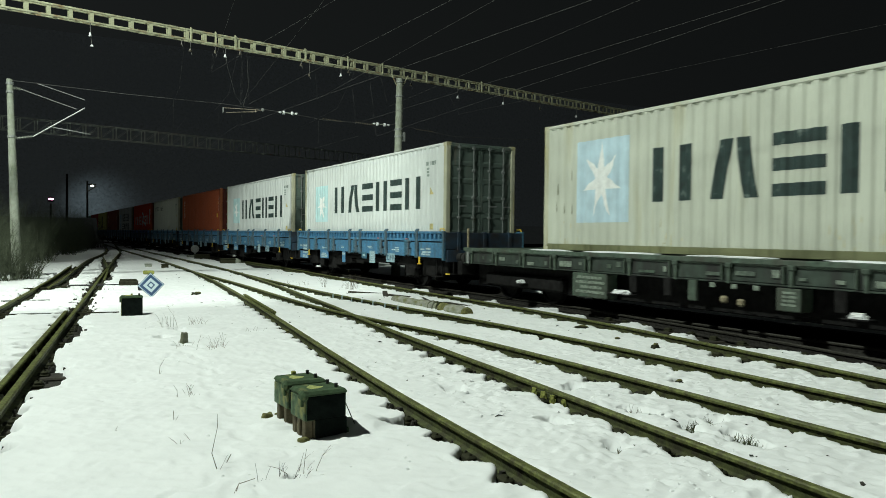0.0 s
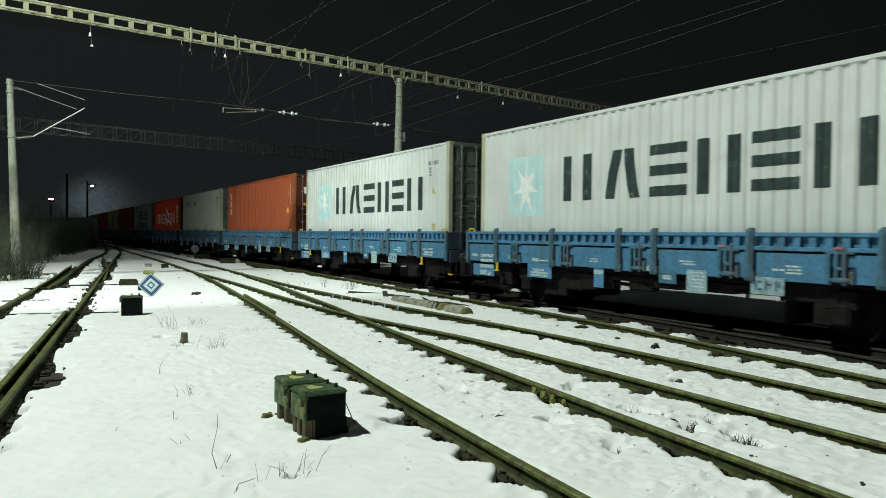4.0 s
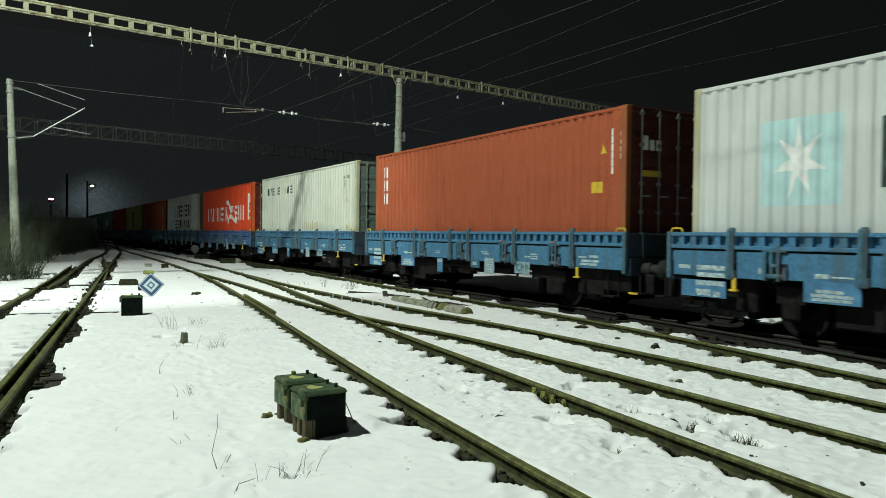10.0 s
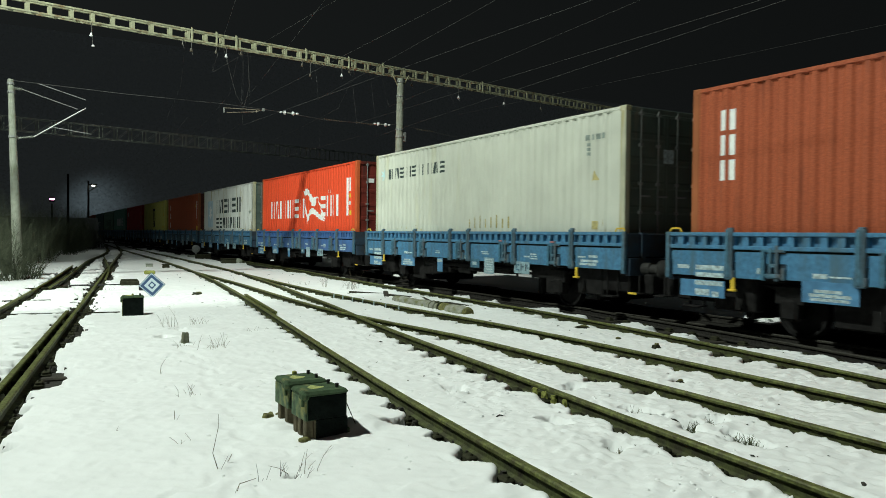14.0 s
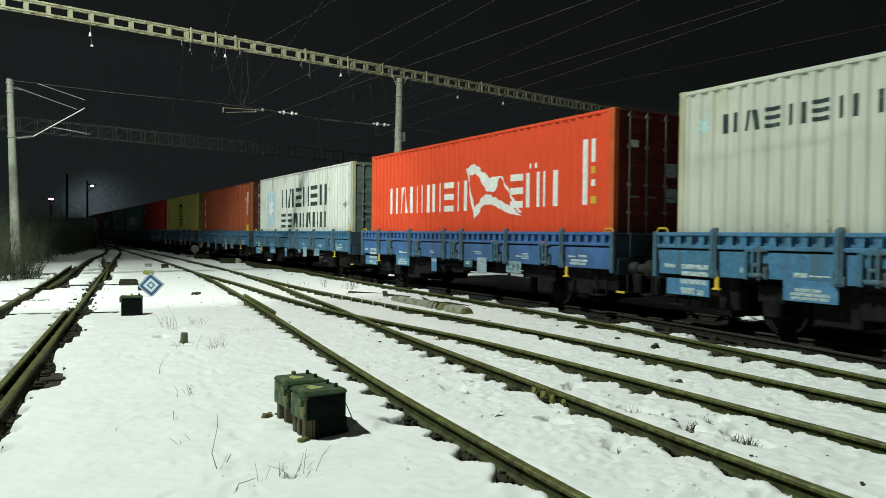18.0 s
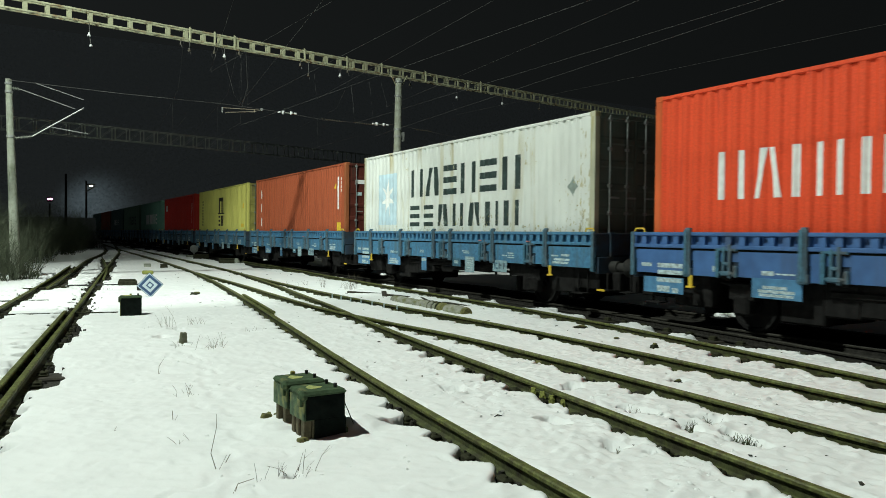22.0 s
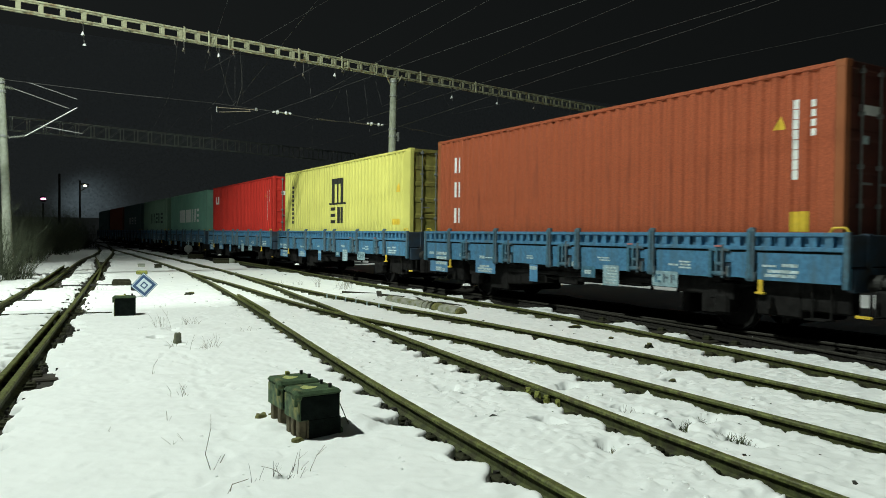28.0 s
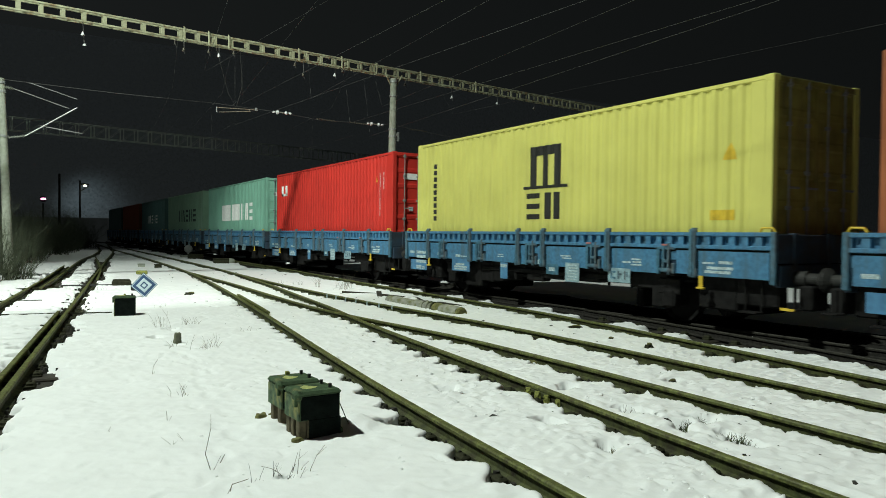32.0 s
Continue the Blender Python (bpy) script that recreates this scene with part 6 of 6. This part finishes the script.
part("stay_wire", Shape().tube((0.19, -0.1, 0.36), (0.36, -0.04, 0.03), 0.004, n=5), RUSTY, near_box, "thin leaning wire")
part("skirt_board", Shape().soft(-0.1, 0.19, -0.17, -0.145, -0.02, 0.225, 0.006), GREEN_BLACK, near_box)
part("side_plank", Shape().soft(0.19, 0.215, -0.16, 0.12, -0.02, 0.12, 0.006), BOX_GREEN, near_box)
for x, y, w, h in ((1.98, 6.66, 0.16, 0.09), (2.02, 5.8, 0.14, 0.07), (2.1, 6.74, 0.1, 0.06)):
    clump = thing("moss_clump", pose(x, y, 0.03), "olive moss clump at the foot of the terminal boxes", "moss", "moss clumps")
    part("clump", lump(w, w * 0.8, h, int(x * 100), 6, 0.5), MOSS, clump)
terminal_box(1.98, 16.2, -6, 0.4, 0.34, 0.03, 0.46, ((-0.12, 0), (0.12, 0)), label="dark mossy relay box with a lichen-covered lid", skin=GREEN_BLACK)

# the point machine and its marker board
machine = thing("point_machine", pose(3.0, 25.0, 0, 0, 0, -7), "rusty lichen-topped point machine beside the rails", "point machine")
part("body", Shape().soft(-0.32, 0.24, -0.22, 0.22, 0.02, 0.22, 0.03), RUSTY, machine)
part("cover", Shape().soft(-0.3, 0.2, -0.2, 0.2, 0.21, 0.26, 0.03), RUSTY, machine, "rusty lid")
part("throw_rod", Shape().tube((-0.3, 0, 0.08), (-1.75, 0.06, 0.08), 0.035), BLACK, machine)
part("lantern_post", Shape().tube((0.55, 0.2, -0.05), (0.55, 0.2, 0.42), 0.03).soft(0.38, 0.72, 0.08, 0.32, 0.4, 0.52, 0.03), LICHEN, machine)

marker = thing("marker_board", pose(2.97, 20.5, 0.37, 0, 0, -8), "diamond marker board with nested blue and white squares", "marker board")
board_turn = pose(0, 0, 0, 0, 42, 0)
for k, (half, mat) in enumerate(((0.235, SIGN_BLUE), (0.222, SIGN_WHITE), (0.205, SIGN_BLUE), (0.14, SIGN_WHITE), (0.075, SIGN_BLUE), (0.045, SIGN_WHITE))):
    part("board" if k == 0 else "painted_square", Shape().soft(-half, half, -0.012 - 0.004 * k, 0.012 if k == 0 else -0.01, -half, half, 0.006, board_turn), mat, marker)
part("post", Shape().soft(-0.03, 0.03, 0.015, 0.06, -0.45, 0.1, 0.006), WOOD_POST, marker)
part("bracket", Shape().soft(-0.32, -0.06, 0.02, 0.12, -0.14, 0.04, 0.02), BLACK, marker)


def low_box(name, x, y, w, d, h, mat, label, turn=0, category="equipment box"):
    e = thing(name, pose(x, y, 0, 0, 0, turn), label, category)
    part("body", Shape().soft(-w / 2, w / 2, -d / 2, d / 2, -0.05, h * 0.8, 0.03), mat, e)
    part("lid", Shape().soft(-w / 2 - 0.02, w / 2 + 0.02, -d / 2 - 0.02, d / 2 + 0.02, h * 0.78, h, 0.03), mat, e)
    return e


low_box("cable_pit_cover", 5.35, 37.8, 0.3, 0.25, 0.22, CONCRETE, "pale concrete cable post in snow")
low_box("cable_pit_cover", 5.9, 36.5, 0.3, 0.25, 0.25, RUSTY, "dark cable post in snow")


stub = thing("concrete_marker", pose(2.18, 11.75, 0, 4, 0, 12), "short mossy concrete marker stone", "marker stone")
part("stone", lump(0.14, 0.12, 0.27, 3), MOSSY_STONE, stub)
def fallen_post(y0, y1, r, seed, rows=9, n=12):
    """A worn round post lying along y, from y0 to y1, its axis at z = 0."""
    rng = random.Random(seed)
    bump = [rng.uniform(-0.03, 0.03) for _ in range(n)]
    verts = []
    for k in range(rows):
        y = y0 + (y1 - y0) * k / (rows - 1)
        end = 0.82 if k in (0, rows - 1) else 1.0
        for i in range(n):
            a = 2 * math.pi * i / n
            q = r * end * (1 + bump[i] + rng.uniform(-0.035, 0.035))
            verts.append((math.cos(a) * q, y, math.sin(a) * q * 0.9))
    faces = [(k * n + i, k * n + (i + 1) % n, (k + 1) * n + (i + 1) % n, (k + 1) * n + i) for k in range(rows - 1) for i in range(n)]
    return Shape().add(verts, faces + [tuple(range(n)), tuple(range((rows - 1) * n, rows * n))])


log = thing("concrete_post", pose(8.38, 15.3, 0.09, 0, 0, 0), "broken mossy concrete post lying beside the rail", "concrete post")
part("post_body", fallen_post(-0.55, 1.75, 0.13, 5), OLD_CONCRETE, log)
part("post_end", fallen_post(-1.72, -0.98, 0.15, 6, 6), OLD_CONCRETE, log, "pale broken end of the post")
part("moss", fallen_post(-0.98, -0.66, 0.145, 8, 5), MOSS, log, "olive moss round the break")
part("moss", fallen_post(-1.86, -1.72, 0.135, 9, 4), MOSS, log, "dark moss on the broken end")
for q in (-0.45, -0.25, -0.62):
    part("steel_band", Shape().lathe([(q - 0.012, 0.132), (q - 0.01, 0.142), (q + 0.01, 0.142), (q + 0.012, 0.132)], "Y", 14), MOSSY_STONE, log)
part("snow_cap", lump(0.12, 0.7, 0.05, 9), SNOW, log, "patch of snow on the post", pose(0.03, 0.6, 0.115))
for x, y, w, d, turn in ((8.85, 18.6, 0.14, 1.6, -24), (9.15, 18.0, 0.16, 1.1, 35), (8.75, 19.5, 0.12, 1.2, 62), (9.1, 16.6, 0.14, 1.3, -12), (9.3, 15.4, 0.16, 0.9, 20)):
    plank = thing("old_plank", pose(x, y, 0.05, 3, 2, turn), "dark rotten plank half buried in snow", "plank", "rotten planks")
    part("board", Shape().soft(-w / 2, w / 2, -d / 2, d / 2, -0.03, 0.035, 0.012), SLEEPER, plank)
for k, (x, y, w, d, h, turn) in enumerate(((8.46, 8.14, 0.2, 0.14, 0.12, 10), (8.58, 9.11, 0.3, 0.16, 0.08, 30), (9.06, 10.58, 0.4, 0.2, 0.09, -10), (6.75, 6.12, 0.24, 0.1, 0.07, 20), (4.16, 20.7, 0.34, 0.3, 0.12, 5))):
    block = thing("timber_block", pose(x, y, 0.02, 0, 0, turn), "dark mossy block of old timber in snow", "timber block", "timber blocks")
    part("block", lump(w, d, h, 60 + k, 6, 0.3), RUSTY, block)
    part("moss", lump(w * 0.5, d * 0.6, h * 0.3, 80 + k, 5, 0.4), MOSS, block, "olive moss", pose(w * 0.1, 0, h * 0.78))
for k, (a, r) in enumerate(((6.12, 0.05), (6.3, 0.06), (6.5, 0.05), (5.9, 0.035))):
    tuft = thing("lichen_clump", pose(float(smooth(RAILS["main_far"], a)) - 0.055, a, 0.02), "yellow-green lichen clump on the rail joint", "lichen", "lichen on the rail joint")
    part("clump", lump(0.05, r * 2.2, 0.09, 90 + k, 6, 0.45), LICHEN, tuft)
for key, a in (("branch_far", 15.0), ("branch_near", 8.0), ("main_near", 12.5), ("siding_near", 9.5)):
    tuft = thing("moss_clump", pose(float(smooth(RAILS[key], a)) - 0.08, a, 0.0), "olive moss clump at the rail's foot", "moss", "moss clumps")
    part("clump", lump(0.1, 0.22, 0.08, 120 + int(a), 6, 0.5), MOSS, tuft)

# rods that throw the points of the left track
for name, x0, y0, x1, y1, r in (("point_rod", 1.8, 16.75, -0.9, 17.3, 0.014), ("point_rod", 1.3, 24.75, 0.1, 24.3, 0.03), ("point_rod", 0.62, 20.3, -0.4, 20.45, 0.016)):
    solid(name, Shape().tube((x0, y0, 0.075), (x1, y1, 0.075), r, n=8), RUSTY, "thin rusty point rod lying across the rails", "point rod", "point rods")
signal = thing("dwarf_signal", pose(11.0 - 0.75, 51.5, 0), "small pale dwarf signal beside the track", "dwarf signal")
part("foot", Shape().soft(-0.5, 0.7, -0.3, 0.3, -0.05, 0.2, 0.04), CONCRETE, signal)
part("head", Shape().lathe([(-0.12, 0.2), (-0.1, 0.26), (0.1, 0.26), (0.12, 0.2)], "Y", 18, (0, 0, 0.62)), GALV, signal)
part("stem", Shape().tube((0, 0, 0.1), (0, 0, 0.5), 0.06), GALV, signal)
low_box("point_machine", 9.9, 41.0, 0.75, 0.5, 0.34, RUSTY, "dark point machine in snow", category="point machine")
low_box("point_machine", 10.2, 49.0, 0.9, 0.5, 0.34, RUSTY, "dark point machine in snow", category="point machine")
stone = thing("marker_stone", pose(10.9, 43.0, 0), "low snow-capped marker stone", "marker stone")
part("stone", Shape().lathe([(-0.05, 0.3), (0.1, 0.33), (0.22, 0.22), (0.27, 0.05)], "Z", 14), CONCRETE, stone)


def sprig(x, y, count, height, spread, seed, mat, thick=0.005, name="dry_grass_tuft", label="dry grass stalks sticking out of snow", bend=0.5):
    rng = random.Random(seed)
    s = Shape()
    for _ in range(count):
        px, py, pz = x + rng.gauss(0, spread), y + rng.gauss(0, spread), -0.02
        a = rng.uniform(0, 2 * math.pi)
        lean, h = rng.uniform(0.1, bend), height * rng.uniform(0.4, 1.0)
        last, r = Vector((px, py, pz)), thick
        for k in range(3):
            step = Vector((math.cos(a) * lean * (k + 0.6), math.sin(a) * lean * (k + 0.6), 1.0)).normalized() * h / 3
            s.tube(last, last + step, r, r * 0.7, 4, False)
            if k and rng.random() < 0.4:
                b = a + rng.uniform(-1.5, 1.5)
                s.tube(last, last + Vector((math.cos(b), math.sin(b), 0.9)) * h * 0.22, r * 0.7, r * 0.3, 4, False)
            last, r = last + step, r * 0.7
    return solid(name, s, mat, label, "grass tuft", "dry tufts", "stuff")


TUFTS = ((1.66, 4.98, 14, 0.2, 0.05, BARK), (1.74, 5.0, 6, 0.4, 0.05, TWIG), (1.42, 4.96, 4, 0.26, 0.04, BARK), (1.48, 8.14, 6, 0.2, 0.05, TWIG), (1.56, 7.9, 9, 0.26, 0.05, TWIG), (2.04, 11.3, 9, 0.24, 0.07, TWIG),
         (2.45, 10.95, 22, 0.34, 0.1, TWIG), (2.25, 13.8, 9, 0.5, 0.07, TWIG), (2.36, 13.45, 12, 0.14, 0.08, BLADE), (2.81, 14.0, 14, 0.3, 0.08, TWIG), (3.54, 12.6, 12, 0.2, 0.12, TWIG), (1.2, 6.1, 5, 0.2, 0.04, TWIG),
         (5.2, 4.57, 24, 0.09, 0.035, BLADE), (5.3, 4.64, 24, 0.1, 0.035, BLADE), (5.42, 4.7, 30, 0.11, 0.04, BLADE), (5.58, 4.74, 30, 0.11, 0.04, BLADE), (5.3, 4.5, 24, 0.08, 0.03, BLADE), (5.46, 4.5, 9, 0.16, 0.05, TWIG),
         (5.33, 4.27, 34, 0.11, 0.035, BLADE), (5.34, 4.1, 60, 0.13, 0.055, BLADE), (5.31, 3.92, 9, 0.09, 0.03, BLADE), (5.91, 4.66, 10, 0.16, 0.07, TWIG), (6.08, 4.37, 5, 0.12, 0.04, TWIG), (4.3, 4.45, 30, 0.05, 0.06, GRASS),
         (5.28, 5.32, 9, 0.15, 0.04, TWIG), (5.34, 5.17, 22, 0.05, 0.04, BLADE), (5.78, 5.54, 20, 0.06, 0.04, BLADE), (8.9, 21.2, 26, 0.7, 0.12, TWIG), (8.4, 22.2, 10, 0.7, 0.05, TWIG), (1.9, 14.0, 6, 0.16, 0.1, TWIG),
         (3.9, 8.6, 16, 0.05, 0.12, GRASS), (0.7, 7.0, 5, 0.08, 0.04, TWIG), (1.0, 5.8, 4, 0.12, 0.04, TWIG), (6.6, 4.4, 8, 0.1, 0.1, GRASS), (8.0, 23.5, 20, 0.3, 0.3, TWIG), (1.35, 17.5, 10, 0.2, 0.08, GRASS), (2.9, 17.5, 8, 0.2, 0.08, TWIG),
         (1.75, 24.2, 16, 0.16, 0.2, BLADE), (2.2, 23.8, 14, 0.18, 0.15, BLADE))
for k, (x, y, n, h, sp, mat) in enumerate(TUFTS):
    sprig(x, y, n, h, sp, 40 + k, mat, 0.004 if mat == BLADE else 0.0033 if y < 7 else 0.0042, bend=1.1 if n == 6 and y < 6 else 0.5)

# bent twigs that stick out of the snow
for x, y, way in ((1.24, 5.35, ((-0.04, 0.06, 0.16), (0.05, 0.05, 0.17), (0.0, 0.0, 0.1))), (1.22, 4.85, ((0.05, 0.08, 0.07), (0.12, 0.03, 0.01))), (1.3, 5.5, ((0.05, -0.04, 0.12),)),
                  (1.2, 6.9, ((0.0, 0.05, 0.14),)), (0.68, 6.75, ((0.03, 0.0, 0.07),)), (1.42, 9.2, ((0.02, 0.02, 0.16), (0.05, 0.0, 0.08)))):
    tip, stalk = Vector((x, y, 0.02)), Shape()
    for k, step in enumerate(way):
        stalk.tube(tip, tip + Vector(step), 0.0034 - 0.0007 * k, 0.0027 - 0.0007 * k, 5, False)
        tip = tip + Vector(step)
    stalk.tube((x, y, 0.06), (x + 0.04, y + 0.02, 0.12), 0.0022, 0.0014, 4, False)
    solid("twig", stalk, TWIG, "thin bent brown twig sticking out of snow", "twig", "twigs in snow")

# bare bushes along the left edge of the yard
def bush(x, y, high, wide, seed, stems=46):
    rng = random.Random(seed)
    s = Shape()
    for _ in range(stems):
        a, r = rng.uniform(0, 2 * math.pi), wide * math.sqrt(rng.random()) * 0.6
        p = Vector((x + math.cos(a) * r, y + math.sin(a) * r, -0.05))
        d = Vector((rng.gauss(0, 0.32), rng.gauss(0, 0.32), 1)).normalized()
        h, t = high * rng.uniform(0.3, 1.05), 0.016
        for k in range(5):
            q = p + d * h / 5
            s.tube(p, q, t, t * 0.75, 4, False)
            for _ in range(5):
                tw = (d + Vector((rng.gauss(0, 0.7), rng.gauss(0, 0.7), rng.uniform(-0.1, 0.5)))).normalized()
                e = q + tw * h * rng.uniform(0.08, 0.22)
                s.tube(q, e, t * 0.5, t * 0.25, 3, False)
                e2 = e + (tw + Vector((rng.gauss(0, 0.6), rng.gauss(0, 0.6), 0.2))).normalized() * h * 0.1
                s.tube(e, e2, t * 0.3, t * 0.15, 3, False)
            p, d, t = q, (d + Vector((rng.gauss(0, 0.22), rng.gauss(0, 0.22), 0.05))).normalized(), t * 0.75
    e = thing("bush", pose(0, 0, 0), "dense bare leafless bush at the yard's edge", "bush", "bare bushes")
    part("crown", s, BRUSH, e)
    return e


rng = random.Random(5)
for k in range(20):
    y = 26.5 + k * 3.0 + rng.uniform(-1, 1)
    x = -1.75 + (y - 30) * 0.155 + rng.uniform(-0.8, 0.25)
    bush(x, y, rng.uniform(1.9, 2.9) + 0.012 * y, 1.3, 70 + k, 44)
bush(-0.5, 28.6, 2.3, 0.9, 300, 40)
bush(0.15, 29.2, 1.5, 0.7, 301, 36)
bush(-0.2, 32.0, 2.2, 1.0, 302, 40)
for k in range(9):
    y = 31 + k * 6
    bush(-3.4 + (y - 30) * 0.14, y, 3.6, 1.9, 170 + k, 44)

# masts that carry the gantries beyond the view
for x, y in ((-9, gate_point(-9).y), (37.0, gate_point(37.0).y), (-2.8, 54.55), (35.5, 64.4)):
    concrete_mast(x, y, 8.4, 0.14, 0.2, (0, 0), "round concrete mast at the gantry's end", (8.0,))

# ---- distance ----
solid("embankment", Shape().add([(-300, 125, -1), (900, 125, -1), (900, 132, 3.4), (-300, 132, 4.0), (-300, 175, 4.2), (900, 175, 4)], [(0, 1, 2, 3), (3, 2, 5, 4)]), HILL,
      "dark embankment beyond the yard with haze glow painted on", "embankment", kind="structure")
solid("backdrop", Shape().add([(-300, 152, -1), (900, 152, -1), (900, 160, 40), (-300, 160, 40)], [(0, 1, 2, 3)]), MIST, "pale misty hillside with a painted haze glow, lit by the distant lamp", "hillside", kind="structure")
distant = thing("distant_mast", pose(4.9, 100.0, 0), "dark distant mast at the end of the yard", "mast")
part("shaft", Shape().tube((0, 0, -0.2), (0, 0, 8.6), 0.16, 0.12, 10), BARK, distant)
pole = thing("lamp_post", pose(10.7, 143, 0), "distant lamp post with a glowing lamp head", "lamp post")
part("pole", Shape().tube((-0.5, 0, -0.1), (-0.5, 0, 10.5), 0.2, 0.14, 12), BARK, pole)
part("arm", Shape().tube((-0.5, 0, 8.6), (0.9, -0.3, 9.6), 0.08), BARK, pole)
part("lamp_head", Shape().soft(-0.4, 0.9, -0.5, 0.1, 9.75, 10.0, 0.08), BARK, pole)
part("lamp_glass", Shape().soft(0.0, 0.5, -0.55, -0.2, 9.5, 9.76, 0.06), LAMP_GLOW, pole, "glowing white lamp glass")
light = thing("railway_signal", pose(2.7, 85, 0), "distant railway signal showing a pinkish red light", "railway signal")
part("post", Shape().tube((0, 0, 0), (0, 0, 4.5), 0.09), BLACK, light)
part("head", Shape().soft(-0.26, 0.28, 0, 0.25, 4.66, 5.2, 0.08), BLACK, light)
part("lens", Shape().soft(-0.22, 0.26, -0.1, 0.0, 4.85, 5.05, 0.09), RED_GLOW, light, "glowing pinkish red lens")
side_light = thing("railway_signal", pose(65.6, 68.65, 0, 0, 0, -40), "distant railway signal showing a small red light", "railway signal")
part("post", Shape().tube((0, 0, 0), (0, 0, 4.3), 0.07), BLACK, side_light)
part("head", Shape().soft(-0.2, 0.2, 0, 0.2, 4.15, 4.8, 0.05), BLACK, side_light)
part("lens", Shape().lathe([(-0.08, 0.02), (-0.07, 0.13), (0.01, 0.14)], "Y", 14, (0, 0, 4.45)), STOP_GLOW, side_light, "glowing red lens")


def motions():
    """The train rolls towards the camera and past it, slowing a little; every wheel turns with it."""
    ticks = [k * 1.0 for k in range(33)]
    for ob, ahead, z in MOVERS:
        walk(ob, [(t, pose(TRAIN_X, train_y(t) + ahead, z)) for t in ticks])
    for ob, y in WHEELS:
        walk(ob, [(k * 0.2, pose(0, y, RAIL_TOP + 0.455, math.degrees((30.7 - train_y(k * 0.2)) / 0.455))) for k in range(161)])


motions()
